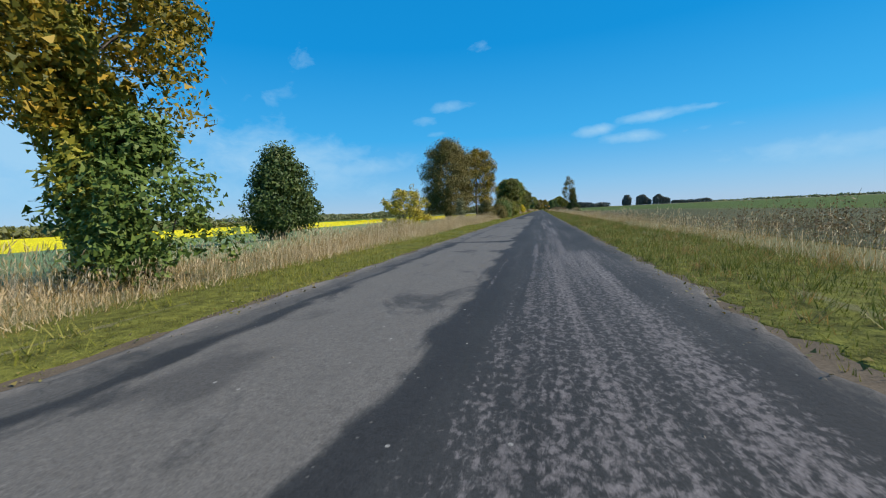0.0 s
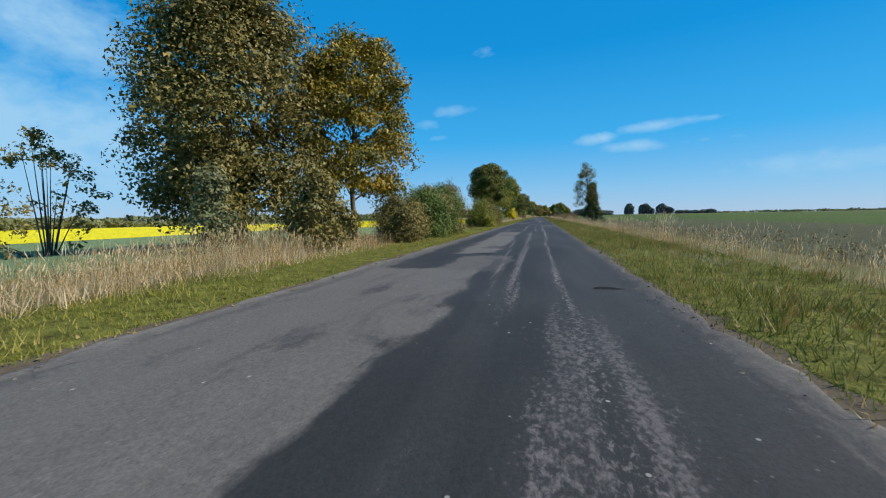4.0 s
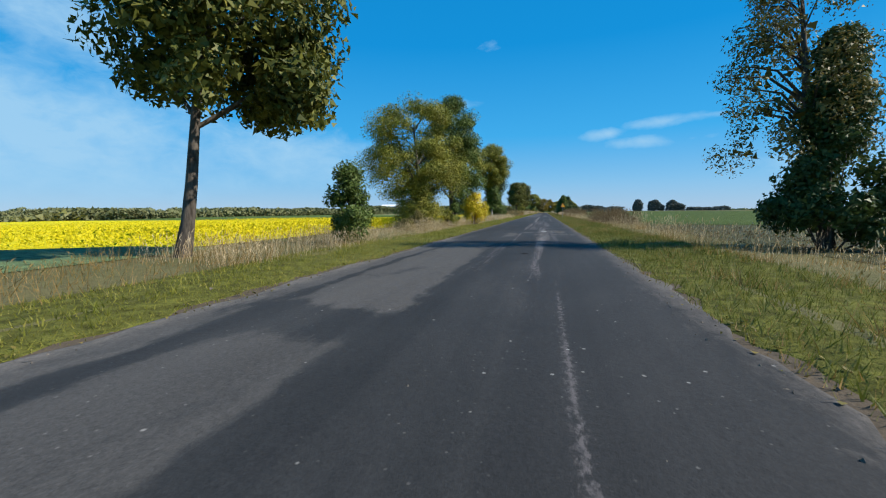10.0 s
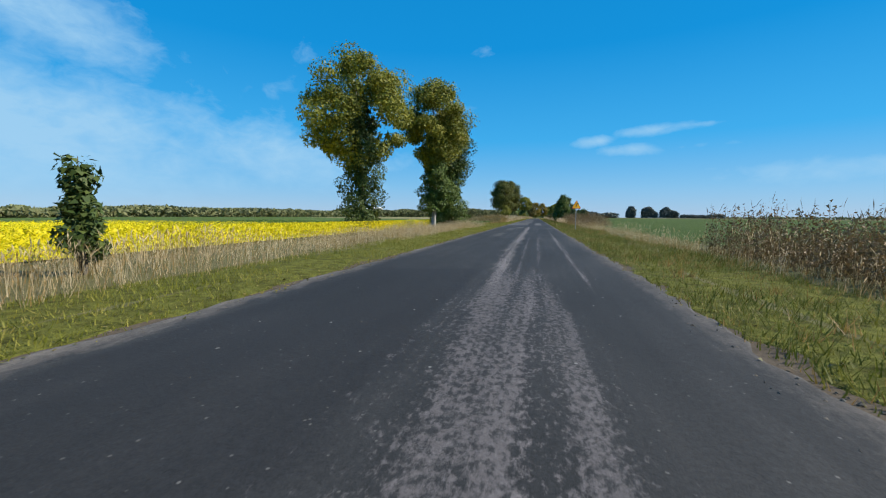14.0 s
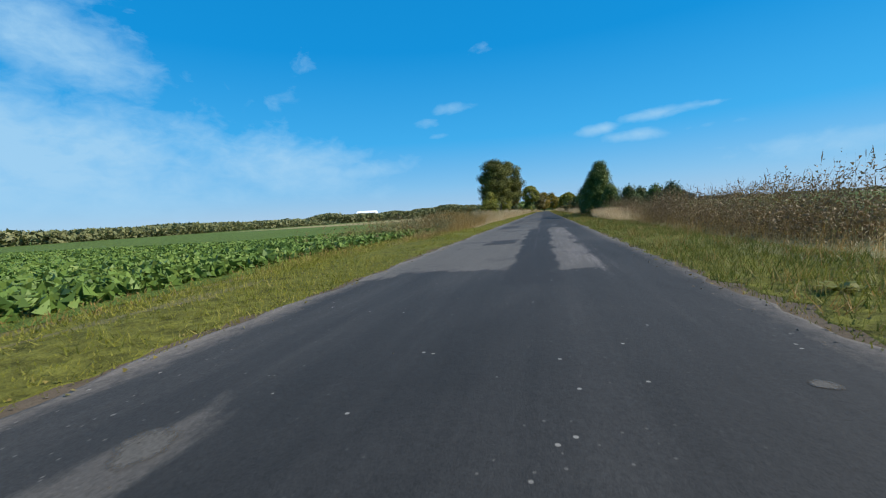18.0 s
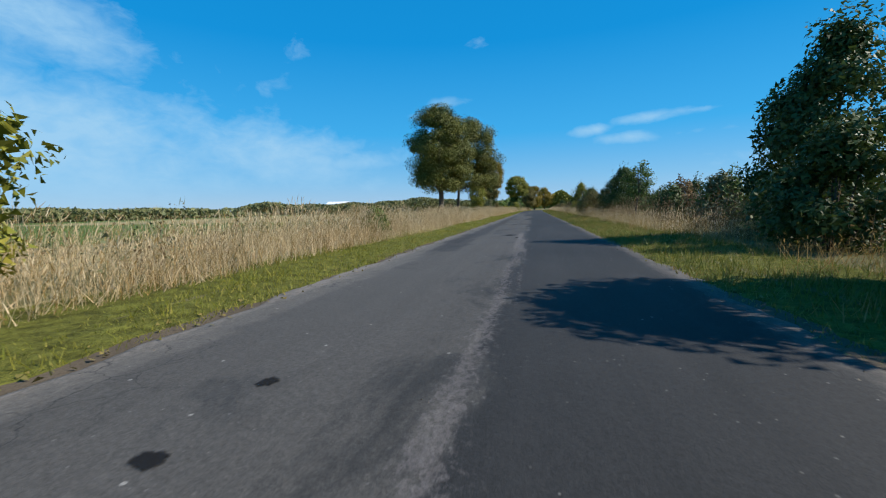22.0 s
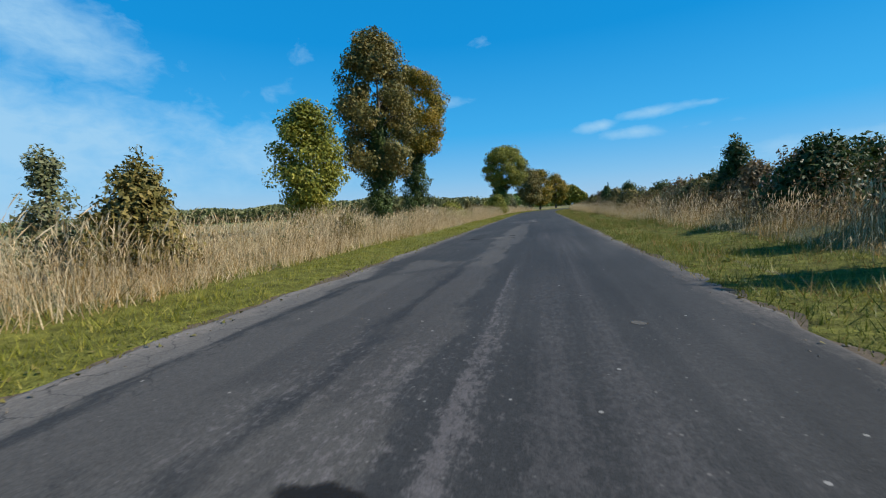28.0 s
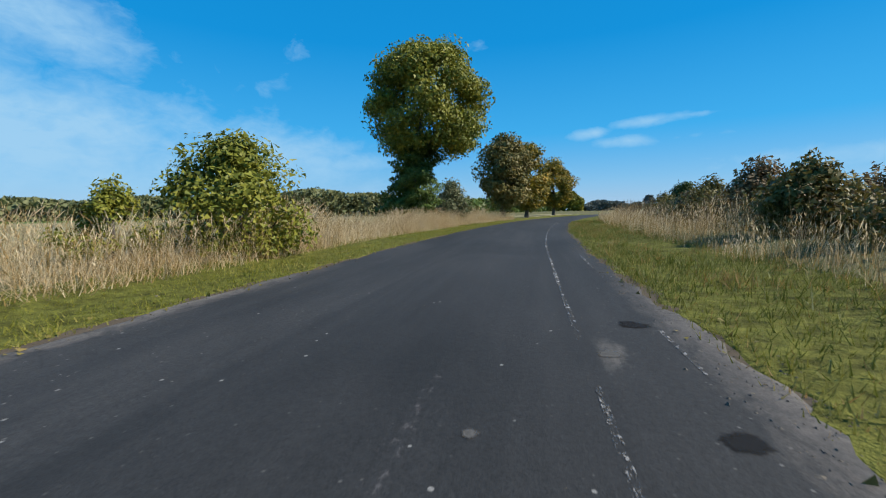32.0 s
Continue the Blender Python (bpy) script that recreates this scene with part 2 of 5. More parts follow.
PALE_MIDDLE = [(-1.6, -0.95, 177.6, 183, 0.5), (-1.05, -0.3, 182.5, 187.5, 0.5), (2.05, 2.9, 183, 184.5, 0.45), (-1.75, -1.25, 190.8, 191.6, 0.5), (-2.5, -0.15, 197.6, 216, 0.7), (0.86, 1.65, 197.6, 216, 0.62),
               (-2.5, 0.22, 214, 232, 0.52), (-2.6, 0.14, 231, 262, 0.44), (-2.6, 0.22, 261, 300, 0.40), (-3.1, -2.35, 197, 330, 0.75), (-2.2, -0.9, 300, 331, 0.35), (-0.75, -0.15, 321, 347, 0.4)]
PALE_LAST = [(-1.8, -1.2, 323.5, 331, 0.35), (-0.95, -0.6, 337.1, 338.0, 0.6), (-1.45, -0.85, 352.4, 353.7, 0.45), (-0.05, 0.25, 351.3, 357, 0.5), (0.3, 0.8, 367.6, 368.2, 0.3), (2.0, 2.2, 380.0, 380.3, 0.7), (-0.5, 0.05, 335, 349, 0.3)]
# darker resurfaced or stained areas
DARK_FIRST = [(-1.85, -1.15, 2.0, 3.1, 0.4), (-2.32, -2.14, -20, 40, 0.5), (-2.8, 0.05, 15.42, 15.95, 0.6), (-2.9, 0.3, 29.95, 30.35, 0.55), (-1.0, 0.3, 35.1, 35.5, 0.5), (0.0, 0.36, -20, 56, 0.5), (-2.3, -1.4, 55.5, 66, 0.55), (-1.1, -0.45, 69.8, 70.5, 0.7), (1.9, 2.8, 1.0, 3.4, 0.45)]
DARK_MIDDLE = [(-2.5, -0.1, 128, 150, 0.5), (1.95, 2.7, 133.4, 134.6, 0.55), (-2.5, -0.15, 83, 103, 0.5), (0.9, 2.8, 101.5, 112, 0.25), (-1.5, -0.35, 204.2, 206.1, 0.75), (-0.12, 0.84, 196, 216, 0.5), (-2.35, -1.15, 217.0, 221.2, 0.65), (-1.7, 0.0, 230.6, 231.8, 0.65), (0.22, 2.7, 216, 262, 0.3), (0.22, 2.7, 262, 320, 0.4)]
DARK_LAST = [(-2.35, -1.65, 254, 300, 0.45), (-2.35, -1.7, 226, 243, 0.4), (-0.85, -0.2, 259.8, 260.9, 0.6), (-2.6, -1.9, 257, 262, 0.6), (-2.7, -1.4, 271.3, 272.4, 0.6), (-0.4, 0.35, 283.2, 285.9, 1.0), (-0.2, 0.42, 285.6, 287.8, 0.85), (-1.6, -1.1, 284.9, 285.3, 0.6), (-0.35, 0.05, 322.9, 323.5, 0.85), (-2.0, -1.4, 336.6, 340, 0.6), (0.4, 1.7, 338, 346, 0.4), (0.1, 0.5, 350.2, 350.9, 0.7), (-1.5, -0.2, 324, 330, 0.3)]
# scraped light streaks along the lanes: offset, drift per metre, half-width, start, end, strength
STREAKS_FIRST = [(0.43, -0.012, 0.022, -10, 12.5, 0.95), (0.86, -0.025, 0.016, 12.5, 30, 0.6), (0.52, -0.02, 0.016, 30, 46, 0.5), (0.85, 0.0, 0.10, -10, 14, 0.5), (1.12, 0.0, 0.10, -10, 14, 0.5), (1.5, 0.004, 0.22, 8, 26, 0.6), (1.12, 0.012, 0.10, 23, 36, 0.75), (1.43, 0.0, 0.07, 23, 34, 0.7), (1.62, 0.0, 0.04, 24, 31, 0.6),
                 (1.0, 0.012, 0.12, 30, 48, 0.6), (1.72, -0.006, 0.10, 30, 48, 0.8), (0.4, -0.03, 0.06, 52, 66, 0.7), (0.8, -0.014, 0.10, 50, 66, 0.8), (1.58, -0.010, 0.06, 46, 66, 0.95)]
STREAKS_NEXT = [(0.62, -0.003, 0.12, 65, 76, 0.8), (1.53, -0.008, 0.075, 65, 76, 1.0), (-0.06, -0.003, 0.09, 73, 101, 0.85), (0.9, -0.02, 0.07, 74, 84, 0.85), (1.46, -0.012, 0.12, 74, 84, 1.0), (0.58, 0.0, 0.05, 75, 80, 0.6), (0.81, -0.016, 0.06, 83.5, 95, 0.9),
                (1.36, 0.01, 0.15, 83.5, 88.6, 0.85), (-0.4, 0.0, 0.3, 90.4, 90.75, 0.5), (0.75, 0.0, 0.3, 95.55, 95.95, 0.7), (1.38, 0.0, 0.035, 102, 110, 0.6), (-0.15, 0.0, 0.13, 110, 117, 0.8), (1.02, 0.0, 0.12, 110, 121, 0.8), (0.05, -0.01, 0.035, 118, 131, 0.9)]
STREAKS_MIDDLE = [(0.78, 0.0, 0.03, 120, 127, 0.7), (1.12, 0.0, 0.11, 118, 131, 0.8), (0.02, 0.01, 0.14, 129, 142, 0.8), (1.0, 0.0, 0.07, 130, 150, 0.9), (0.45, 0.0, 0.05, 129, 146, 0.4), (1.35, 0.0, 0.06, 130, 147, 0.45), (0.2, 0.0, 0.17, 148, 187, 0.9),
                  (1.1, 0.0, 0.045, 148, 180, 0.8), (1.86, 0.006, 0.08, 148, 176, 0.85), (0.62, 0.0, 0.05, 146, 164, 0.55), (0.88, 0.0, 0.015, 178.4, 180.6, 0.6), (1.25, 0.0, 0.18, 219.0, 220.2, 0.7)]
STREAKS_LAST = [(1.85, 0.0, 0.06, 217.6, 219.4, 0.7), (0.98, 0.0, 0.04, 229, 236, 0.5), (0.30, 0.0, 0.02, 202, 260, 0.35), (0.87, 0.0, 0.035, 256.6, 259, 0.6), (0.12, -0.005, 0.16, 240, 262, 0.4), (0.2, 0.0, 0.06, 322, 330, 0.4), (0.83, 0.0, 0.05, 372, 379.5, 0.45),
                (-0.3, 0.0, 0.25, 323.4, 324, 0.5), (0.1, 0.0, 0.1, 351, 356, 0.6), (2.25, 0.0, 0.15, 292.8, 293.4, 0.45)]
# speckled, half-worn areas: offsets, start, end, strength
MOTTLED = [(0.6, 2.5, -60, 12, 0.8), (0.9, 2.1, 12, 50, 0.5), (0.9, 2.0, 84, 89, 0.4), (-0.1, 1.6, 128, 150, 0.65), (0.6, 1.9, 117, 129, 0.5), (0.9, 1.9, 197.6, 216, 0.85), (-1.2, 0.4, 323, 326, 0.4), (0.3, 1.9, 318, 340, 0.14), (-1.2, 0.5, 350, 356, 0.2)]
# dark seams and joints
SEAMS = [(0.84, 0.003, 0.035, 122, 150, 0.75), (-0.06, 0.0, 0.045, 74, 96, 0.6), (-0.1, 0.004, 0.06, 93, 104, 0.6), (0.12, 0.003, 0.035, 148, 187, 1.0), (0.27, -0.01, 0.02, 189, 197, 0.5), (1.02, 0.0, 0.04, -10, 14, 0.5), (1.0, 0.0, 0.03, 92, 98, 0.5), (0.12, 0.0, 0.05, 222, 300, 0.3)]


def waves(x, y, seed, size):
    """A smooth uneven field between about -1 and 1 with bumps of about the given size in metres."""
    r = np.random.default_rng(seed)
    v = 0
    for k in range(7):
        a, f = r.random() * 6.28, (0.7 + 1.5 * r.random()) * 3.2 / size
        v = v + np.sin(f * (math.cos(a) * x + 0.55 * math.sin(a) * y) + 6.28 * r.random() + 0.9 * np.sin(0.6 * f * (x - 0.5 * y) + k))
    return v / 3.0


def wear_fields(x, y):
    """For places on the road: how far inside a pale, streaked or dark area each lies (0 to 1), and how strong that area is."""
    wx, wy = x + 0.10 * waves(x, y, 1, 0.9) + 0.05 * waves(x, y, 2, 0.35), y + 0.22 * waves(x, y, 3, 1.2) + 0.08 * waves(x, y, 4, 0.4)
    thin = x + 0.025 * waves(x, y, 5, 1.5)
    inside, strong = np.zeros((3, *x.shape)), np.zeros((3, *x.shape))

    def lay(k, m, power):
        better = m * power > inside[k] * strong[k]
        inside[k] = np.where(better, m, inside[k])
        strong[k] = np.where(better, power, strong[k])

    def box(x0, x1, y0, y1, sx, sy):
        d = np.minimum(np.minimum(wx - x0, x1 - wx) / sx, np.minimum(wy - y0, y1 - wy) / sy)
        return np.clip(0.5 + 0.5 * d, 0, 1)

    def line(x0, drift, half, y0, y1):
        d = (0.85 * half - np.abs(thin - x0 - drift * (y - y0))) / np.maximum(half, 0.06)
        return np.clip(0.5 + 0.5 * np.minimum(d, np.minimum(wy - y0, y1 - wy) / 1.2), 0, 1)

    for x0, x1, y0, y1, k in PALE_FIRST + PALE_NEXT + PALE_MIDDLE + PALE_LAST:
        lay(0, box(x0, x1, y0, y1, 0.16, 0.3), k)
    for x0, x1, y0, y1, k in MOTTLED:
        lay(1, 0.62 * box(x0, x1, y0, y1, 0.4, 1.2), k)
    for x0, drift, half, y0, y1, k in STREAKS_FIRST + STREAKS_NEXT + STREAKS_MIDDLE + STREAKS_LAST:
        lay(1, line(x0, drift, half, y0, y1), k)
    for x0, x1, y0, y1, k in DARK_FIRST + DARK_MIDDLE + DARK_LAST:
        lay(2, box(x0, x1, y0, y1, 0.14, 0.25), k)
    for x0, drift, half, y0, y1, k in SEAMS:
        lay(2, line(x0, drift, half, y0, y1), k)
    return inside, strong


def make_asphalt():
    m, tr, b = surface("asphalt", 0.84, 0.28)
    p = position(tr)
    sep = tr.nodes.new("ShaderNodeSeparateXYZ")
    tr.links.new(p, sep.inputs[0])

    def field_of(name):
        at = tr.nodes.new("ShaderNodeAttribute")
        at.attribute_name = name
        q = tr.nodes.new("ShaderNodeSeparateXYZ")
        tr.links.new(at.outputs["Vector"], q.inputs[0])
        return q.outputs

    def step(v, edge, soft, down=False):
        s = math_node(tr, "DIVIDE", math_node(tr, "SUBTRACT", v, edge - soft), 2 * soft, True)
        return math_node(tr, "SUBTRACT", 1.0, s) if down else s

    def worn(v, noise_value, amount):
        return math_node(tr, "ADD", v, math_node(tr, "MULTIPLY", math_node(tr, "SUBTRACT", noise_value, 0.5), amount))

    inside, strong = field_of("wear_inside"), field_of("wear_strength")
    grit = noise_at(tr, p, 70, 3, 0.75)
    clods = noise_at(tr, p, 17, 4, 0.7)
    streak = noise_at(tr, p, 2.6, 6, 0.66, (1, 0.03, 1), distort=0.2)
    flake = noise_at(tr, p, 6.5, 6, 0.75, (1, 0.4, 1), (2, 9, 0), 0.5)
    chips = noise_at(tr, p, 21, 5, 0.72, (1, 0.6, 1), (4, 6, 0), 0.3)
    blotch = noise_at(tr, p, 0.42, 5, 0.62, (1, 0.3, 1), (3, 1, 0), 0.8)
    edges = noise_at(tr, p, 3.2, 7, 0.7, (1, 0.6, 1), (5, 2, 0), 0.5)
    base = ramp(tr, math_node(tr, "ADD", math_node(tr, "MULTIPLY", blotch, 0.65), math_node(tr, "MULTIPLY", streak, 0.35)),
                [(0.36, (0.0165, 0.0175, 0.0185)), (0.52, (0.0275, 0.028, 0.0287)), (0.68, (0.046, 0.045, 0.044))])
    pale = math_node(tr, "MULTIPLY", step(worn(worn(inside[0], edges, 1.5), streak, 1.3), 0.5, 0.20), strong[0])
    holes = step(worn(noise_at(tr, p, 0.9, 6, 0.66, (1, 0.5, 1), (8.4, 4.7, 0), 0.6), chips, 0.12), 0.61, 0.05, True)
    pale = math_node(tr, "MULTIPLY", pale, math_node(tr, "ADD", math_node(tr, "MULTIPLY", holes, 0.7), 0.3))
    dark = math_node(tr, "MULTIPLY", step(worn(inside[2], edges, 1.3), 0.5, 0.22), strong[2])
    rub = math_node(tr, "MULTIPLY", step(worn(worn(math_node(tr, "MULTIPLY", inside[1], 0.78), chips, 2.0), streak, 1.5), 0.55, 0.16), strong[1])
    light = mix(tr, clods, mix(tr, streak, (0.064, 0.058, 0.052), (0.120, 0.109, 0.098)), mix(tr, edges, (0.108, 0.099, 0.088), (0.182, 0.166, 0.150)))
    col = mix(tr, pale, base, light)
    col = mix(tr, math_node(tr, "MULTIPLY", dark, 1.1, True), col, mix(tr, flake, (0.011, 0.0115, 0.013), (0.021, 0.021, 0.023)))
    col = mix(tr, math_node(tr, "MULTIPLY", rub, 0.6), col, mix(tr, clods, (0.17, 0.148, 0.148), (0.28, 0.25, 0.25)))
    # dust and crumbs along both edges
    rim = step(worn(worn(math_node(tr, "ABSOLUTE", sep.outputs[0]), blotch, 0.5), flake, 0.9), 2.86, 0.22)
    rim = math_node(tr, "MULTIPLY", rim, step(sep.outputs[1], 384, 2, True))
    dusty = math_node(tr, "ADD", math_node(tr, "MULTIPLY", step(sep.outputs[0], 0.0, 0.5, True), 0.25), 0.42)
    col = mix(tr, math_node(tr, "MULTIPLY", rim, dusty), col, mix(tr, clods, (0.15, 0.125, 0.105), (0.28, 0.245, 0.215)))
    # small pale stones and scars
    vor = node(tr, "ShaderNodeTexVoronoi", Scale=3.2, Randomness=1.0)
    tr.links.new(p, vor.inputs["Vector"])
    speck = math_node(tr, "MULTIPLY", math_node(tr, "SUBTRACT", 0.055, vor.outputs["Distance"]), 60.0, True)
    col = mix(tr, math_node(tr, "MULTIPLY", speck, 0.45), col, (0.42, 0.40, 0.37))
    fleck = node(tr, "ShaderNodeTexVoronoi", Scale=9.0, Randomness=1.0)
    tr.links.new(p, fleck.inputs["Vector"])
    dots = math_node(tr, "MULTIPLY", math_node(tr, "SUBTRACT", 0.10, fleck.outputs["Distance"]), 30.0, True)
    col = mix(tr, math_node(tr, "MULTIPLY", math_node(tr, "MULTIPLY", dots, step(blotch, 0.5, 0.12)), 0.55), col, (0.22, 0.205, 0.19))
    # cracks, most along the edges
    crk = node(tr, "ShaderNodeTexVoronoi", Scale=1.9, Randomness=1.0)
    crk.feature = "DISTANCE_TO_EDGE"
    warp = tr.nodes.new("ShaderNodeVectorMath")
    warp.operation = "ADD"
    nv = node(tr, "ShaderNodeTexNoise", Scale=4.0, Detail=4.0)
    tr.links.new(p, nv.inputs["Vector"])
    sc = tr.nodes.new("ShaderNodeVectorMath")
    sc.operation = "SCALE"
    sc.inputs["Scale"].default_value = 0.25
    tr.links.new(nv.outputs["Color"], sc.inputs[0])
    tr.links.new(p, warp.inputs[0])
    tr.links.new(sc.outputs[0], warp.inputs[1])
    tr.links.new(warp.outputs[0], crk.inputs["Vector"])
    crack = math_node(tr, "MULTIPLY", math_node(tr, "SUBTRACT", 0.012, crk.outputs["Distance"]), 120.0, True)
    where = math_node(tr, "MULTIPLY", math_node(tr, "SUBTRACT", noise_at(tr, p, 0.3, 3, 0.6, shift=(1, 7, 0)), 0.44), 8.0, True)
    side = math_node(tr, "MULTIPLY", math_node(tr, "SUBTRACT", math_node(tr, "ABSOLUTE", sep.outputs[0]), 1.7), 2.0, True)
    where = math_node(tr, "MULTIPLY", where, math_node(tr, "ADD", math_node(tr, "MULTIPLY", side, 0.85), 0.15))
    col = mix(tr, math_node(tr, "MULTIPLY", math_node(tr, "MULTIPLY", crack, where), 0.75), col, (0.018, 0.018, 0.019))
    grain = ramp(tr, math_node(tr, "ADD", math_node(tr, "MULTIPLY", grit, 0.5), math_node(tr, "MULTIPLY", noise_at(tr, p, 32, 4, 0.75, (1, 0.7, 1), (3, 8, 0)), 0.5)), [(0.36, (0.66,) * 3), (0.64, (1.36,) * 3)])
    tr.links.new(mix(tr, 1.0, col, grain, "MULTIPLY"), b.inputs["Base Color"])
    bumped(tr, b, math_node(tr, "ADD", grit, math_node(tr, "MULTIPLY", clods, 1.2)), 0.45, 0.007)
    return m


ASPHALT = make_asphalt()


def patch_material(name, dark, light, rim=False):
    m, tr, b = surface(name, 0.9, 0.14)
    p = position(tr)
    grit = noise_at(tr, p, 55, 3, 0.7)
    slow = noise_at(tr, p, 1.3, 5, 0.6)
    c = mix(tr, slow, dark, light)
    tr.links.new(mix(tr, 1.0, c, ramp(tr, grit, [(0.35, (0.75,) * 3), (0.65, (1.25,) * 3)]), "MULTIPLY"), b.inputs["Base Color"])
    bumped(tr, b, grit, 0.5, 0.006)
    if rim:
        inside = tr.nodes.new("ShaderNodeAttribute")
        inside.attribute_name = "inside"
        worn = math_node(tr, "ADD", inside.outputs["Fac"], math_node(tr, "MULTIPLY", math_node(tr, "SUBTRACT", noise_at(tr, p, 5, 6, 0.75, (1, 0.6, 1)), 0.5), 1.5))
        tr.links.new(math_node(tr, "MULTIPLY", math_node(tr, "MULTIPLY", math_node(tr, "SUBTRACT", worn, 0.22), 2.4, True), 0.9), b.inputs["Alpha"])
    return m


PALE_PATCH = patch_material("pale_asphalt", (0.07, 0.067, 0.063), (0.12, 0.114, 0.105), True)
DARK_PATCH = patch_material("dark_asphalt", (0.009, 0.0095, 0.011), (0.015, 0.015, 0.016), True)


def worn_paint(name, gaps=None):
    """Road paint scraped down to the asphalt in places, or worn through where gaps is given."""
    m, tr, b = surface(name, 0.8, 0.3)
    p = position(tr)
    n = noise_at(tr, p, 7, 6, 0.75, (1, 0.5, 1))
    tr.links.new(ramp(tr, n, [(0.34, (0.045, 0.045, 0.046)), (0.44, (0.16, 0.155, 0.15)), (0.58, (0.36, 0.35, 0.34))]), b.inputs["Base Color"])
    bumped(tr, b, noise_at(tr, p, 55, 3, 0.7), 0.5, 0.006)
    if gaps:
        worn = math_node(tr, "ADD", noise_at(tr, p, 22, 5, 0.8, (1, 0.45, 1)), math_node(tr, "MULTIPLY", noise_at(tr, p, 0.8, 3, 0.6), 0.5))
        tr.links.new(math_node(tr, "MULTIPLY", math_node(tr, "SUBTRACT", worn, gaps), 9.0, True), b.inputs["Alpha"])
    return m


PAINT_WHITE = worn_paint("worn_white_paint")
LINE_PAINT = worn_paint("worn_line_paint", 0.76)


def make_ground():
    m, tr, b = surface("soil_and_turf", 0.95, 0.1)
    p = position(tr)
    fine = noise_at(tr, p, 6, 6, 0.7)
    slow = noise_at(tr, p, 0.25, 4, 0.6)
    col = mix(tr, slow, (0.09, 0.10, 0.035), (0.17, 0.14, 0.07))
    tr.links.new(mix(tr, 1.0, col, ramp(tr, fine, [(0.3, (0.65,) * 3), (0.7, (1.3,) * 3)]), "MULTIPLY"), b.inputs["Base Color"])
    bumped(tr, b, fine, 0.9, 0.06)
    return m


def field_material(name, low, high):
    m, tr, b = surface(name, 0.95, 0.1)
    p = position(tr)
    fine = noise_at(tr, p, 3.5, 6, 0.75)
    slow = noise_at(tr, p, 0.06, 4, 0.6, (1, 0.35, 1))
    col = mix(tr, slow, low, high)
    tr.links.new(mix(tr, 1.0, col, ramp(tr, fine, [(0.34, (0.42,) * 3), (0.66, (1.6,) * 3)]), "MULTIPLY"), b.inputs["Base Color"])
    bumped(tr, b, fine, 0.9, 0.1)
    return m


GROUND = make_ground()
FIELD_GREEN = field_material("young_crop", (0.10, 0.15, 0.065), (0.155, 0.21, 0.10))
FIELD_PASTURE = field_material("green_field", (0.042, 0.070, 0.015), (0.072, 0.10, 0.024))
FIELD_YELLOW = field_material("yellow_bloom", (0.50, 0.45, 0.012), (0.70, 0.57, 0.01))
FIELD_DARK = field_material("ploughed_soil", (0.042, 0.044, 0.024), (0.10, 0.098, 0.048))
FIELD_BEET = field_material("beet_field", (0.06, 0.10, 0.02), (0.10, 0.14, 0.035))
FIELD_DRY = field_material("dry_meadow", (0.20, 0.17, 0.08), (0.30, 0.25, 0.13))
GRAVEL = patch_material("gritty_shoulder", (0.09, 0.078, 0.064), (0.17, 0.148, 0.122))
DIRT = patch_material("earthy_shoulder", (0.055, 0.042, 0.028), (0.135, 0.105, 0.075))
TURF = field_material("verge_turf", (0.068, 0.076, 0.013), (0.14, 0.132, 0.03))


# ---- mesh helpers ----
def mesh_of(name, verts, faces):
    me = bpy.data.meshes.new(name)
    me.from_pydata([tuple(v) for v in verts], [], faces)
    me.update()
    return me


def polys(name, verts, size):
    """A mesh of loose faces with the same number of corners, from an array of corners."""
    n = len(verts)
    me = bpy.data.meshes.new(name)
    me.vertices.add(n)
    me.vertices.foreach_set("co", np.asarray(verts, np.float32).ravel())
    me.loops.add(n)
    me.loops.foreach_set("vertex_index", np.arange(n, dtype=np.int32))
    me.polygons.add(n // size)
    me.polygons.foreach_set("loop_start", np.arange(0, n, size, dtype=np.int32))
    me.polygons.foreach_set("loop_total", np.full(n // size, size, np.int32))
    me.update(calc_edges=True)
    return me


def put(name, me, material, parent=None, label=""):
    ob = new(name, me)
    if material and not me.materials:
        me.materials.append(material)
    if parent:
        ob.parent = parent
    if label:
        ob["label"] = label
    return ob


def part(name, bm, material, parent, label=""):
    me = bpy.data.meshes.new(name)
    bm.to_mesh(me)
    bm.free()
    return put(name, me, material, parent, label)


def empty(name, x, y, z=0.0, turn=0.0):
    ob = new(name)
    ob.matrix_basis = pose(x, y, z, 0, 0, turn)
    ob.empty_display_size = 0.3
    return ob


def tube(points, radii, sides=7):
    """Corners and faces of a tapering tube along a line of points."""
    pts = [Vector(p) for p in points]
    verts, faces = [], []
    for i, (p, r) in enumerate(zip(pts, radii)):
        way = (pts[min(i + 1, len(pts) - 1)] - pts[max(i - 1, 0)]).normalized()
        a = way.orthogonal().normalized()
        b = way.cross(a)
        for k in range(sides):
            t = 2 * math.pi * k / sides
            verts.append(p + (a * math.cos(t) + b * math.sin(t)) * r)
    for i in range(len(pts) - 1):
        for k in range(sides):
            q = (k + 1) % sides
            faces.append((i * sides + k, i * sides + q, (i + 1) * sides + q, (i + 1) * sides + k))
    faces.append(tuple(range((len(pts) - 1) * sides, len(pts) * sides)))
    return verts, faces


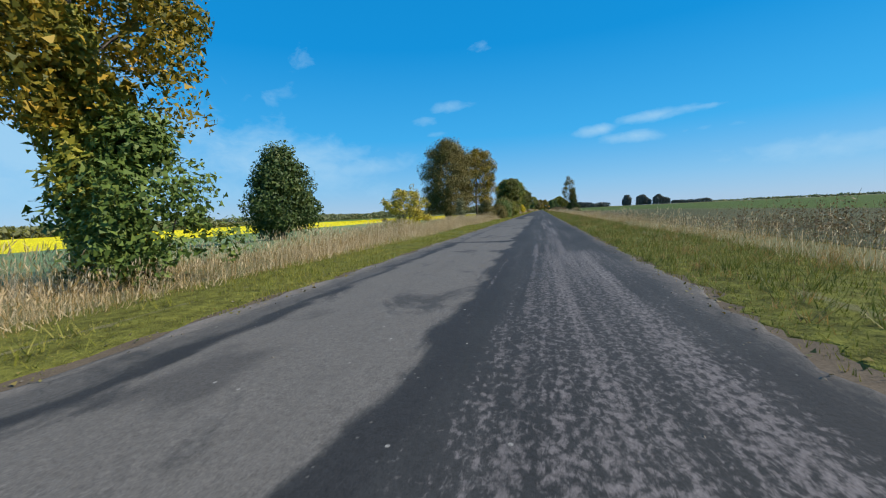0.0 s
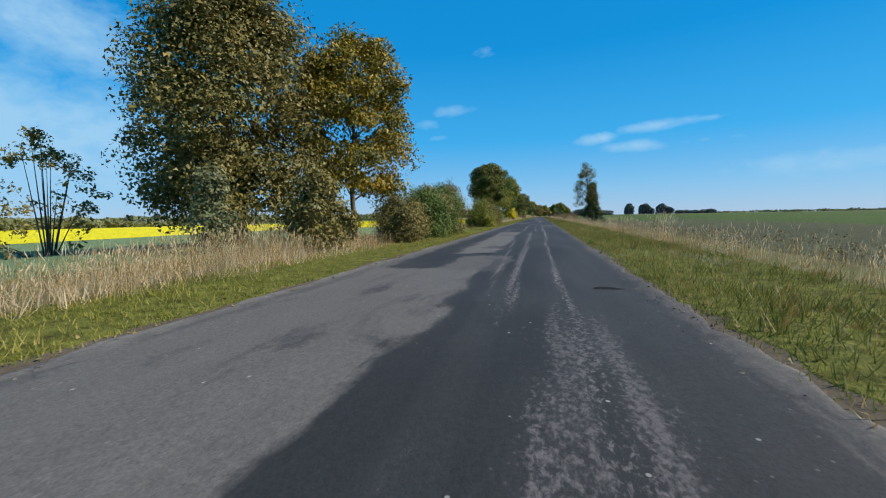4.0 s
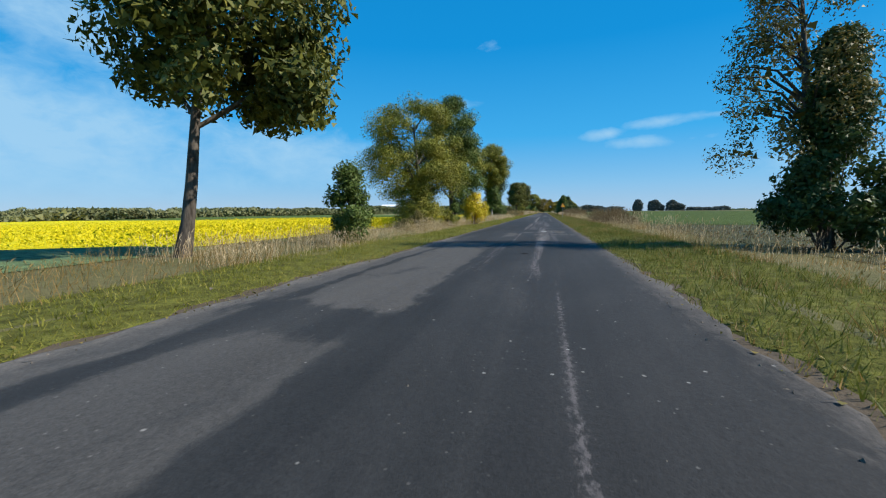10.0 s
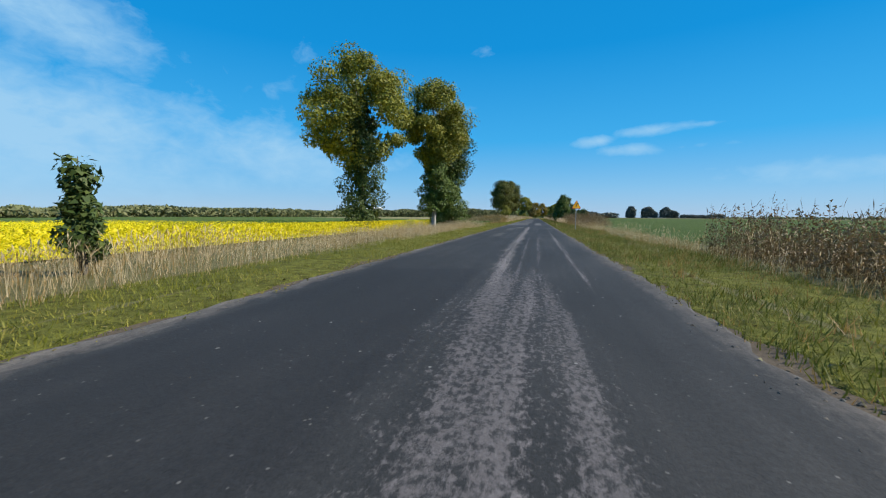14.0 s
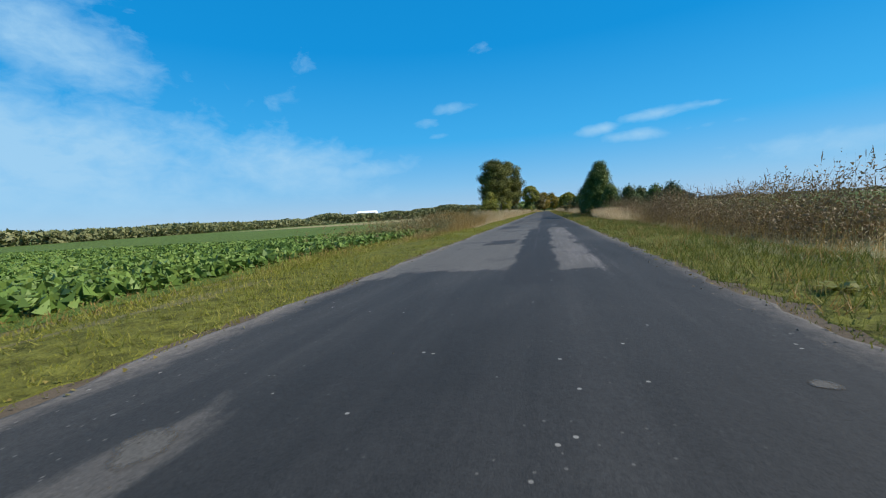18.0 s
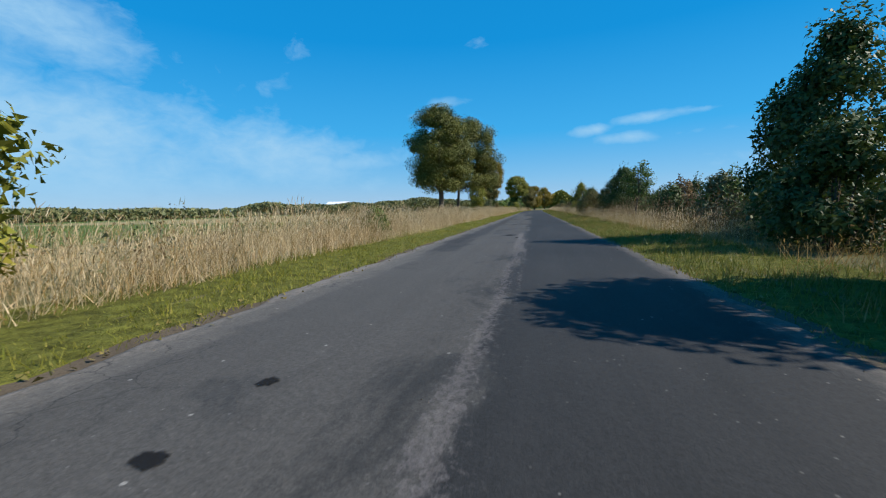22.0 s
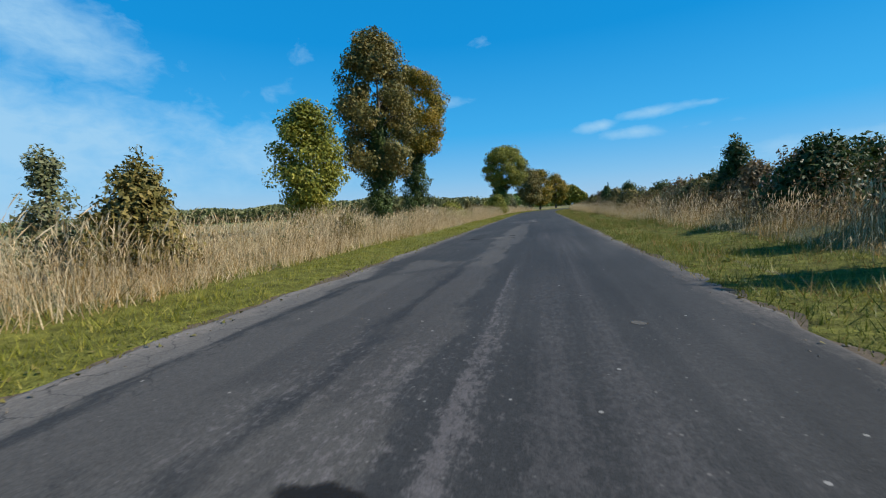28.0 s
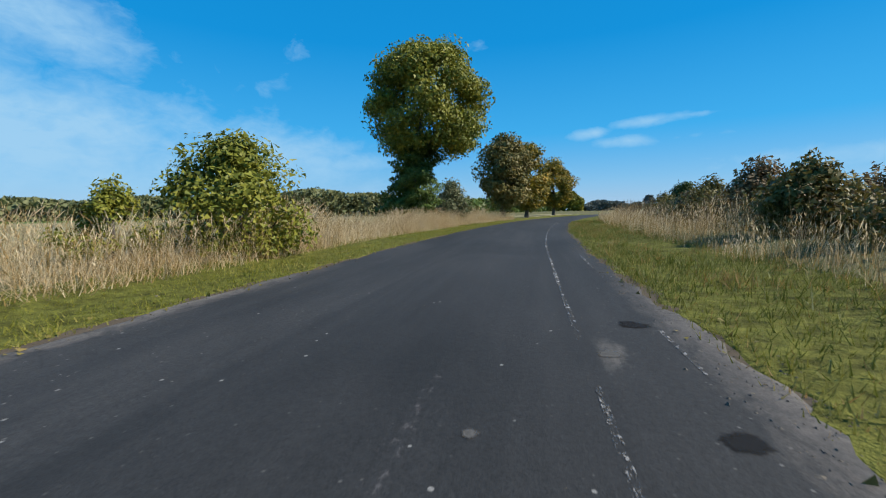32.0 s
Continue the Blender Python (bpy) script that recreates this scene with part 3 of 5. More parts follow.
def tubes(name, lines, sides=7):
    verts, faces = [], []
    for pts, radii in lines:
        v, f = tube(pts, radii, sides)
        n = len(verts)
        verts += v
        faces += [tuple(i + n for i in q) for q in f]
    me = mesh_of(name, verts, faces)
    me.polygons.foreach_set("use_smooth", [True] * len(me.polygons))
    return me


def leaves(name, centres, size, rng, aspect=0.6, droop=0.3, vary=0.35, out=None):
    """Many small pointed leaves round the given centres; out: the way that each one's upper side tends to face."""
    n = len(centres)
    face = rng.normal(size=(n, 3)) * 0.62
    face[:, 2] += 0.35
    if out is not None:
        face += 0.95 * out / (np.linalg.norm(out, axis=1, keepdims=True) + 1e-6)
    face /= np.linalg.norm(face, axis=1, keepdims=True) + 1e-9
    along = np.cross(face, rng.normal(size=(n, 3)))
    along[:, 2] -= droop * 0.4
    along /= np.linalg.norm(along, axis=1, keepdims=True) + 1e-9
    side = np.cross(face, along)
    side /= np.linalg.norm(side, axis=1, keepdims=True) + 1e-9
    s = (size * (1 + vary * rng.normal(size=n)).clip(0.4, 2.0))[:, None]
    wide = side * s * aspect * 0.6
    tri = np.stack([centres - along * s * 0.45 + wide, centres - along * s * 0.35 - wide, centres + along * s * 0.62 + face * s * 0.1], 1)
    return polys(name, tri.reshape(-1, 3), 3)


# ---- trees and shrubs ----
PROFILE = {
    "round": lambda u: np.sqrt(np.clip(1 - (2 * u - 1) ** 2, 0.04, 1)),
    "broad": lambda u: np.clip(1 - np.abs(2 * u - 0.75) ** 2.4, 0.12, 1),
    "dome": lambda u: np.sqrt(np.clip(1 - (np.abs(u - 0.42) / 0.60) ** 2.6, 0.03, 1)),
    "plume": lambda u: np.clip(1 - 0.8 * u ** 1.7, 0.15, 1),
    "cone": lambda u: np.clip(1.05 - u, 0.08, 1),
    "column": lambda u: np.clip(1 - 0.35 * u - 0.5 * (u > 0.9), 0.3, 1),
    "flame": lambda u: np.clip(np.sin(np.pi * np.clip(0.22 + 0.78 * u, 0, 1)), 0.08, 1),
    "bush": lambda u: np.clip(1 - u ** 2.2, 0.15, 1) * np.clip(0.75 + u, 0, 1),
}


def clumped(rng, h0, h1, radius, profile, clumps, n, clump_size, hollow=0.35):
    """Clump centres and leaf places inside a crown from height h0 to h1."""
    u = rng.random(clumps)
    turn = rng.random(clumps) * 2 * np.pi
    lim = np.maximum(PROFILE[profile](u) * radius - clump_size * 0.55, 0.05)
    out = lim * np.sqrt(rng.random(clumps) * (1 - hollow) + hollow)
    cz = h0 + clump_size * 0.5 + u * (h1 - h0 - clump_size)
    centres = np.stack([out * np.cos(turn), out * np.sin(turn), cz], 1)
    which = rng.integers(0, clumps, n)
    ways = rng.normal(size=(n, 3))
    ways /= np.linalg.norm(ways, axis=1, keepdims=True)
    size = clump_size * (0.65 + 0.7 * rng.random(clumps))[which]
    pts = centres[which] + ways * (size * rng.random(n) ** 0.4)[:, None] * [1, 1, 0.75]
    return centres, pts, ways + 0.5 * (pts - [0, 0, (h0 + h1) / 2]) / max(radius, 0.5)


def tree(x, y, height, radius, base, kind, label, name="roadside_tree", profile="round", n=14000, leaf=0.17, clumps=60, clump=0.9,
         trunk=0.22, lean=(0, 0), ivy=None, seed=1, bark=None, shift=(0, 0), limbs=14, hollow=0.35):
    """A tree: tapered trunk with limbs, a crown of leaves, and ivy round the trunk where ivy = (radius, top, leaf kind)."""
    rng = np.random.default_rng(seed)
    root = empty(name, x, y, GZ(x, y) - 0.05)
    tagged(root, label, "tree")
    n, leaf, clump = int(n * 1.9), leaf * 0.98, clump * 1.25
    centres, pts, out = clumped(rng, base, height, radius, profile, clumps, n, clump, hollow)
    off = np.array([shift[0], shift[1], 0])
    centres, pts = centres + off, pts + off
    top = height * 0.82
    line, rad = [], []
    for i in range(9):
        u = i / 8
        line.append((shift[0] * u + lean[0] * u + 0.10 * math.sin(3.1 * u * 2 + seed), shift[1] * u + lean[1] * u + 0.10 * math.cos(2.3 * u * 2 + seed), u * top))
        rad.append(trunk * (1.25 if i == 0 else 1 - 0.82 * u))
    put("trunk", tubes("trunk", [(line, rad)], 9), bark or BARK, root)
    for c in centres[np.argsort(rng.random(clumps))[:limbs]]:
        hgt = np.clip(c[2] - 0.35 * np.hypot(c[0] - off[0], c[1] - off[1]) - 0.5, base * 0.95, top * 0.93)
        k = min(7, int(hgt / top * 8))
        f = hgt / top * 8 - k
        a = Vector(line[k]).lerp(Vector(line[k + 1]), f)
        mid = a.lerp(Vector(c), 0.5) + Vector((0, 0, 0.18 * (Vector(c) - a).length))
        r = trunk * 0.42 * (1 - 0.6 * hgt / top)
        put("limb", tubes("limb", [([a, mid, Vector(c)], [r, r * 0.6, r * 0.2])], 6), bark or BARK, root)
    # oversized inner leaves added to block light, so gaps in the crown darken
    shade_core = rng.integers(0, clumps, 5 * clumps)
    inner = (centres[shade_core] - off) * [0.7, 0.7, 0.95] + off + [0, 0, 0.04 * height] + rng.normal(size=(len(shade_core), 3)) * clump * 0.2
    sizes = np.concatenate([np.full(n, leaf), np.full(len(shade_core), clump * 0.36)])
    pts, out = np.concatenate([pts, inner]), np.concatenate([out, rng.normal(size=inner.shape)])
    put("crown", leaves("crown", pts, sizes, rng, out=out), LEAF[kind], root)
    if ivy:
        low = ivy[3] if len(ivy) > 3 else 0.15
        m = int(9500 * ivy[0])
        u = rng.random(m)
        t = rng.random(m) * 2 * np.pi
        rr = ivy[0] * (0.35 + 0.65 * rng.random(m) ** 0.5) * (0.74 + 0.26 * np.sin(9 * u + t * 2 + seed) + 0.2 * np.sin(23 * u - t * 3 + seed) + 0.12 * np.sin(41 * u + 5 * t)) * (0.8 + 0.9 * u * (1 - u) - 0.35 * u)
        k = np.clip((u * ivy[1] / top * 8), 0, 7.99)
        base_xy = np.array(line)[k.astype(int), :2]
        put("ivy", leaves("ivy", np.stack([base_xy[:, 0] + rr * np.cos(t), base_xy[:, 1] + rr * np.sin(t), low + u * (ivy[1] - low)], 1), 0.15, rng, out=np.stack([np.cos(t), np.sin(t), 0 * t], 1)), LEAF[ivy[2]], root, "dense leafy growth climbing the trunk")
    return root


def shrub(x, y, height, radius, kind, label, name="shrub", profile="bush", n=5000, leaf=0.10, clumps=34, clump=0.5, base=0.05, stems=9, seed=1, stretch=(1, 1), shoots=0, hollow=0.25, reach=0.15):
    """A many-stemmed shrub with leafy clumps and thin upright shoots on top."""
    rng = np.random.default_rng(seed + 500)
    root = empty(name, x, y, GZ(x, y) - 0.03)
    tagged(root, label, "shrub")
    n, leaf, clump = int(n * 1.5), leaf * 1.08, clump * 1.15
    centres, pts, out = clumped(rng, base, height, radius, profile, clumps, n, clump, hollow)
    wide = np.array([stretch[0], stretch[1], 1.0])
    centres, pts = centres * wide, pts * wide
    for c in centres[:stems]:
        foot = Vector((c[0] * 0.18, c[1] * 0.18, 0))
        put("stem", tubes("stem", [([foot, foot.lerp(Vector(c), 0.55) + Vector((0, 0, 0.15)), Vector(c) + Vector((0, 0, 0.2))], [0.035, 0.02, 0.006])], 5), BARK, root)
    extra = []
    for i in range(shoots):
        c = centres[rng.integers(0, clumps)]
        tip = Vector((c[0] * 1.1 + rng.normal() * 0.12, c[1] * 1.1 + rng.normal() * 0.12, min(height * 1.0, c[2] + clump) + rng.random() * height * reach))
        for q in rng.random(26):
            s = Vector(c).lerp(tip, 0.35 + 0.65 * q)
            extra.append((s.x + rng.normal() * 0.05, s.y + rng.normal() * 0.05, s.z))
    if extra:
        pts = np.concatenate([pts, np.array(extra)])
        out = np.concatenate([out, rng.normal(size=(len(extra), 3))])
    sizes = np.full(len(pts), leaf)
    sizes[len(pts) - len(extra):] *= 0.8
    # large leaves added inside as light blockers to darken the shrub's interior
    shade_core = rng.integers(0, clumps, 4 * clumps if n > 2600 else 0)
    inner = centres[shade_core] * [0.5, 0.5, 0.8] + rng.normal(size=(len(shade_core), 3)) * clump * 0.2
    pts, out, sizes = np.concatenate([pts, inner]), np.concatenate([out, rng.normal(size=inner.shape)]), np.concatenate([sizes, np.full(len(shade_core), clump * 0.38)])
    put("foliage", leaves("foliage", pts, sizes, rng, out=out), LEAF[kind], root)
    return root


# ---- road, ground and fields ----
BEND_Y, BEND_R, BEND_LEN = 386.0, 235.0, 80.0
HALF = 3.03


def road_x(y):
    """The x of the road's middle line at y."""
    d = np.clip(np.asarray(y, float) - BEND_Y, 0, None)
    arc = np.minimum(d, BEND_LEN)
    return arc ** 2 / (2 * BEND_R) + (d - arc) * BEND_LEN / BEND_R


def smooth(a, b, v):
    t = np.clip((np.asarray(v, float) - a) / (b - a), 0, 1)
    return t * t * (3 - 2 * t)


def ground_z(x, y):
    """Height of the ground: level with the road's edge, low fields on the one side, a bank on the other further on."""
    x, y = np.asarray(x, float), np.asarray(y, float)
    o = x - road_x(y)
    z = -0.10 + 0.07 * smooth(2.3, 2.75, np.abs(o)) + 0.04 * smooth(2.9, 4.0, np.abs(o))
    z = z + 0.04 * np.sin(x * 1.7 + y * 0.31) * smooth(3.2, 4.5, np.abs(o)) * (1 - smooth(6.5, 8.5, np.abs(o)))
    z = z - 0.55 * smooth(8, 28, -o) * (1 - 0.6 * smooth(190, 235, y))
    z = z + 0.12 * smooth(4.2, 6.5, -o) * smooth(225, 250, y)
    z = z + 0.35 * smooth(4.4, 7.5, o) * smooth(262, 310, y) - 0.25 * smooth(5, 14, o) * (1 - smooth(160, 200, y))
    return z


def GZ(x, y):
    return float(ground_z(x, y))


def sheet(name, xs, ys, zf, material, follow=True):
    """A grid over offsets xs from the road's middle (or plain x) and distances ys."""
    xs, ys = np.asarray(xs, float), np.asarray(ys, float)
    gx, gy = np.meshgrid(xs, ys)
    if follow:
        gx = gx + road_x(gy)
    v = np.stack([gx, gy, zf(gx, gy)], -1).reshape(-1, 3)
    w = len(xs)
    idx = np.arange(len(ys) * w).reshape(len(ys), w)
    f = np.stack([idx[:-1, :-1], idx[:-1, 1:], idx[1:, 1:], idx[1:, :-1]], -1).reshape(-1, 4)
    me = mesh_of(name, v.tolist(), f.tolist())
    me.polygons.foreach_set("use_smooth", [True] * len(me.polygons))
    return put(name, me, material)


ys_near = np.concatenate([[-1500, -400, -100, -30], np.arange(-15, 480, 1.5), [485, 500, 520, 560, 620, 700, 1000, 1500, 2500, 4500]])
xs_ground = np.concatenate([[-4500, -1500, -600, -250, -120, -60, -40, -28, -20, -15, -12, -10], np.arange(-9, 9.01, 0.5), [10, 12, 15, 20, 28, 40, 60, 120, 250, 600, 1500, 4500]])
tagged(sheet("ground", xs_ground, ys_near, ground_z, GROUND), "earth and short turf beside a country road", "ground", kind="structure")


def field(name, x0, x1, y0, y1, material, label, lift=0.012):
    xs = np.linspace(x0, x1, max(2, int(abs(x1 - x0) / 4) + 2)) if abs(x1 - x0) < 200 else np.concatenate([np.linspace(x0, x1, 60)])
    ys = np.linspace(y0, y1, max(2, int((y1 - y0) / 3) + 2))
    return tagged(sheet(name, np.sort(xs), ys, lambda a, b: ground_z(a, b) + lift + 0.10 * smooth(8.5, 13, np.abs(a - road_x(b))), material), label, "field", kind="structure")


field("field_crop", -40, -9.2, -60, 114, FIELD_GREEN, "low green crop in a flat field")
field("field_bloom", -420, -40.3, -80, 114, FIELD_YELLOW, "wide field of yellow flowering mustard")
field("field_bloom", -420, -10.3, 114.3, 190, FIELD_YELLOW, "wide field of yellow flowering mustard")
field("field_beet", -420, -6.2, 190.3, 222, FIELD_BEET, "field of leafy green sugar beet")
field("field_meadow", -15, -5.6, 222.3, 290, FIELD_DRY, "dry uncut straw-coloured meadow")
field("field_meadow", -90, -5.6, 290.3, 480, FIELD_DRY, "dry uncut straw-coloured meadow")
field("field_pasture", -420, -90.3, 290.3, 480, FIELD_BEET, "far green field behind a dry meadow")
field("field_pasture", -420, -15.3, 222.3, 290, FIELD_BEET, "far green field behind a dry meadow")
field("field_ploughed", 8.2, 31, -60, 142, FIELD_DARK, "dark harrowed soil with thin green growth")
field("field_pasture", 31.3, 900, -60, 142, FIELD_PASTURE, "far flat green field")
field("field_pasture", 8.6, 900, 142.3, 480, FIELD_PASTURE, "flat green field behind tall weeds")


def road_z(x, y):
    return 0.02 - 0.012 * np.abs(x - road_x(y))


rng = np.random.default_rng(4)
road_ys = np.concatenate([[-400, -100, -40, -20], np.arange(-10, 400, 0.3), np.arange(400, 480, 0.5), [484, 490, 500, 520, 560, 640, 760]])
road_off = np.concatenate([[-1, -0.985], np.linspace(-0.97, 0.97, 57), [0.985, 1.0]]) * HALF


def build_road():
    gx, gy = np.meshgrid(road_off, road_ys)
    left = 0.10 * np.sin(gy * 0.9) * np.sin(gy * 0.23 + 1) + 0.06 * np.sin(gy * 2.7) + 0.03 * np.sin(gy * 6.1)
    right = 0.10 * np.sin(gy * 0.8 + 2) * np.sin(gy * 0.31) + 0.06 * np.sin(gy * 3.1 + 1) + 0.04 * np.sin(gy * 7.3)
    o = gx + np.where(gx < 0, left, right) * smooth(2.5, 2.9, np.abs(gx))
    x = o + road_x(gy)
    z = road_z(x, gy) - 0.05 * (np.abs(gx) > HALF * 0.99)
    v = np.stack([x, gy, z], -1).reshape(-1, 3)
    w = len(road_off)
    idx = np.arange(len(road_ys) * w).reshape(len(road_ys), w)
    f = np.stack([idx[:-1, :-1], idx[:-1, 1:], idx[1:, 1:], idx[1:, :-1]], -1).reshape(-1, 4)
    me = mesh_of("road", v.tolist(), f.tolist())
    me.polygons.foreach_set("use_smooth", [True] * len(me.polygons))
    for name, values in zip(("wear_inside", "wear_strength"), wear_fields(o, gy)):
        me.attributes.new(name, "FLOAT_VECTOR", "POINT").data.foreach_set("vector", values.reshape(3, -1).T.astype(np.float32).ravel())
    return tagged(put("road", me, ASPHALT), "worn grey asphalt country road with patches and streaks", "road", kind="structure")


road = build_road()


def ribbon(name, a, c, z, material, label, category, seed, rough=0.06):
    """A strip along the road from offset a outwards to c, with a ragged inner line."""
    rng = np.random.default_rng(seed)
    ys = np.arange(-20, 480, 0.22)
    line = a + 0.05 * np.sin(ys * 1.9 + seed) + 0.06 * np.sin(ys * 0.6 + 2 * seed) + 0.5 * rough * np.sin(ys * 5.1 + seed) + rng.normal(size=len(ys)) * rough * 0.6
    gx = line[:, None] + (c - line)[:, None] * np.array([0, 0.015, 0.2, 0.5, 1.0])[None, :]
    gy = np.repeat(ys[:, None], 5, 1)
    gx = gx + road_x(gy)
    v = np.stack([gx, gy, ground_z(gx, gy) + z], -1)
    v[:, 0, 2] -= 0.014
    idx = np.arange(len(ys) * 5).reshape(-1, 5)
    f = np.stack([idx[:-1, :-1], idx[:-1, 1:], idx[1:, 1:], idx[1:, :-1]], -1).reshape(-1, 4)
    if c < a:
        f = f[:, ::-1]
    return tagged(put(name, mesh_of(name, v.reshape(-1, 3).tolist(), f.tolist()), material), label, category, kind="structure")


ribbon("verge", -3.10, -5.6, 0.014, TURF, "short trodden turf beside the asphalt", "verge", 1)
ribbon("verge", 3.06, 5.8, 0.014, TURF, "short trodden turf beside the asphalt", "verge", 2, 0.09)
ribbon("shoulder", -2.6, -3.4, 0.004, DIRT, "pale gritty shoulder along the asphalt", "road shoulder", 3)
ribbon("shoulder", 2.6, 3.4, 0.004, DIRT, "crumbling earthy shoulder along the asphalt", "road shoulder", 4)

# ---- trees along the road, in the order in which they are passed ----
tree(-8.00, 6.69, 14.5, 2.9, 3.0, "autumn", "tall half-bare roadside tree turning brown, with green shrubs at its foot", profile="flame", n=26000, leaf=0.115, clumps=120, clump=0.7, trunk=0.24, ivy=(1.0, 5.5, "olive"), seed=1)
shrub(-7.00, 6.99, 3.6, 1.9, "green", "bright green shrub at the foot of a tree", n=6000, seed=2)
tree(-15.93, 24.70, 6.47, 2.55, 0.2, "dark", "small dense dark green tree in tall grass", name="small_tree", profile="flame", n=14000, leaf=0.17, clumps=70, clump=0.85, trunk=0.14, seed=3, limbs=8)
shrub(-11.05, 36.11, 3.58, 2.15, "gold", "loose yellow-green bush in dry grass", profile="dome", base=-0.3, n=7000, stretch=(1.15, 1.15), leaf=0.11, clumps=70, clump=0.36, shoots=10, seed=4)
shrub(-19.30, 58.30, 5.50, 3.36, "rust", "thin half-bare sapling clump in dry grass", name="sapling", n=1500, leaf=0.12, clumps=70, clump=0.3, stems=14, seed=5)
tree(-12.66, 61.60, 12.4, 4.2, 0.9, "rust", "large roadside tree with dull brown-green autumn leaves", profile="dome", leaf=0.14, n=40000, clumps=200, clump=1.0, trunk=0.27, seed=6, ivy=(0.6, 4.0, "dark"), hollow=0.15)
shrub(-6.50, 58.49, 2.94, 1.6, "rust", "brown-green shrub under a roadside tree", n=7000, seed=7, clumps=44)
shrub(-10.00, 57.41, 3.2, 1.0, "grey", "thin pale green willow shrub", n=2500, seed=8)
tree(-9.09, 66.89, 11.4, 3.7, 2.3, "autumn", "round maple turning orange and yellow", profile="dome", leaf=0.14, n=24000, clumps=110, clump=0.8, trunk=0.17, seed=9)
for i, (yy, hh, rr, kk) in enumerate(((64.21, 2.4, 1.5, "rust"), (67.28, 2.9, 1.6, "green"), (67.28 + 2.2, 3.0, 1.7, "rust"), (73.97 - 2.4, 3.3, 1.7, "green"), (73.97, 3.5, 1.6, "rust"))):
    shrub(-5.4 + 0.2 * (i % 2), yy, hh, rr, kk, "tall leafy hedge shrub of mixed green and brown", n=19000, clumps=60, clump=0.55, profile="dome", base=-0.4, shoots=50, reach=0.16, leaf=0.066, seed=20 + i)["group"] = "hedge shrubs"
shrub(-5.1, 90.1, 3.0, 1.85, "olive", "large hedge bush with yellowing lower leaves", profile="dome", base=-0.5, n=24000, leaf=0.06, clumps=90, clump=0.42, reach=0.2, hollow=0.04, shoots=150, seed=30)
shrub(-5.39, 98.88, 2.95, 2.1, "rust", "wide brown-leaved bush beside the road", profile="dome", base=-0.6, n=30000, leaf=0.058, clumps=90, clump=0.5, reach=0.25, hollow=0.0, shoots=190, stretch=(0.9, 1.2), seed=31)
tree(-8.31, 111.40, 9.64, 3.2, 3.6, "lime", "young round-crowned maple with a slim dark trunk", profile="dome", shift=(1.25, 0.8), n=17000, leaf=0.17, clumps=90, clump=0.75, trunk=0.19, seed=32)
tree(9.6, 117.7, 10.00, 2.4, 2.6, "rust", "half-bare tree with a sparse crown over a leafy base", shift=(-1.1, 0), n=7500, leaf=0.08, clumps=75, clump=0.55, trunk=0.2, profile="column", limbs=40, seed=33)
shrub(9.5, 117.4, 6.6, 2.2, "dark", "dense green growth round the foot of a tree", profile="cone", n=24000, leaf=0.11, clumps=90, clump=0.5, seed=34)
shrub(-6.01, 116.83, 2.93, 1.0, "green", "pointed young bush in dry grass", profile="flame", leaf=0.075, n=11000, clumps=40, clump=0.4, shoots=10, seed=35)
tree(-8.90, 134.55, 10.13, 4.5, 2.2, "olive", "broad willow with fine yellow-green leaves", n=40000, leaf=0.095, clumps=110, clump=0.8, trunk=0.22, seed=36, limbs=24, profile="dome")
shrub(-8.4, 133.4, 3.8, 2.3, "olive", "dense yellow-green willow bush", n=15000, leaf=0.085, clumps=60, clump=0.7, seed=37)
shrub(-6.20, 136.78, 2.39, 0.42, "green", "slim young sapling in tall grass", name="sapling", profile="column", n=1300, leaf=0.1, clumps=16, clump=0.25, seed=38)
tree(-7.2, 139.8, 11.6, 3.3, 2.5, "green", "tall roadside tree with a dark upright trunk", n=31000, leaf=0.105, clumps=85, clump=0.7, trunk=0.25, profile="column", seed=39, limbs=22)
shrub(-5.14, 140.76, 3.0, 1.3, "yellow", "bright yellow autumn bush", profile="dome", n=7500, leaf=0.08, clumps=44, clump=0.42, seed=40, shoots=12)
shrub(-7.00, 147.15, 2.20, 0.45, "dark", "small dark evergreen sapling", name="sapling", profile="cone", n=1500, clumps=18, clump=0.25, seed=41)
tree(-12.58, 172.47, 14.0, 4.8, 5.0, "olive", "old tree with a thick coat of ivy on its trunk", n=17000, clumps=70, clump=0.9, trunk=0.24, ivy=(2.05, 10.5, "dark"), seed=42, shift=(-0.3, -0.5))
tree(-8.2, 178.4, 13.4, 3.5, 5.6, "olive", "old pale-trunked tree with ivy climbing it", n=20000, leaf=0.15, clumps=90, clump=0.85, trunk=0.2, ivy=(1.7, 8.5, "green", 1.6), seed=43, bark=PALE_BARK)
tree(-8.85, 187.03, 12.5, 3.1, 4.4, "dark", "tall tree with leafy ivy-covered trunk", n=15000, clumps=66, clump=0.85, trunk=0.2, ivy=(2.6, 7.5, "green"), seed=44)
tree(6.6, 240.6, 6.3, 2.3, 0.1, "green", "dense broad-leaved tree standing close to the asphalt", profile="plume", n=24000, leaf=0.12, clumps=110, clump=0.55, trunk=0.12, seed=45, shift=(0.3, 0))
tree(9.3, 257.6, 6.6, 2.4, 0.1, "dark", "dense leafy small tree shading the road edge", name="small_tree", profile="broad", n=13000, leaf=0.13, clumps=64, clump=0.6, trunk=0.1, seed=46)
tree(7.1, 248.3, 4.9, 2.0, 0.1, "dark", "dense dark bushy tree shading the road edge", name="small_tree", profile="dome", n=17000, leaf=0.13, clumps=90, clump=0.55, trunk=0.1, seed=146)
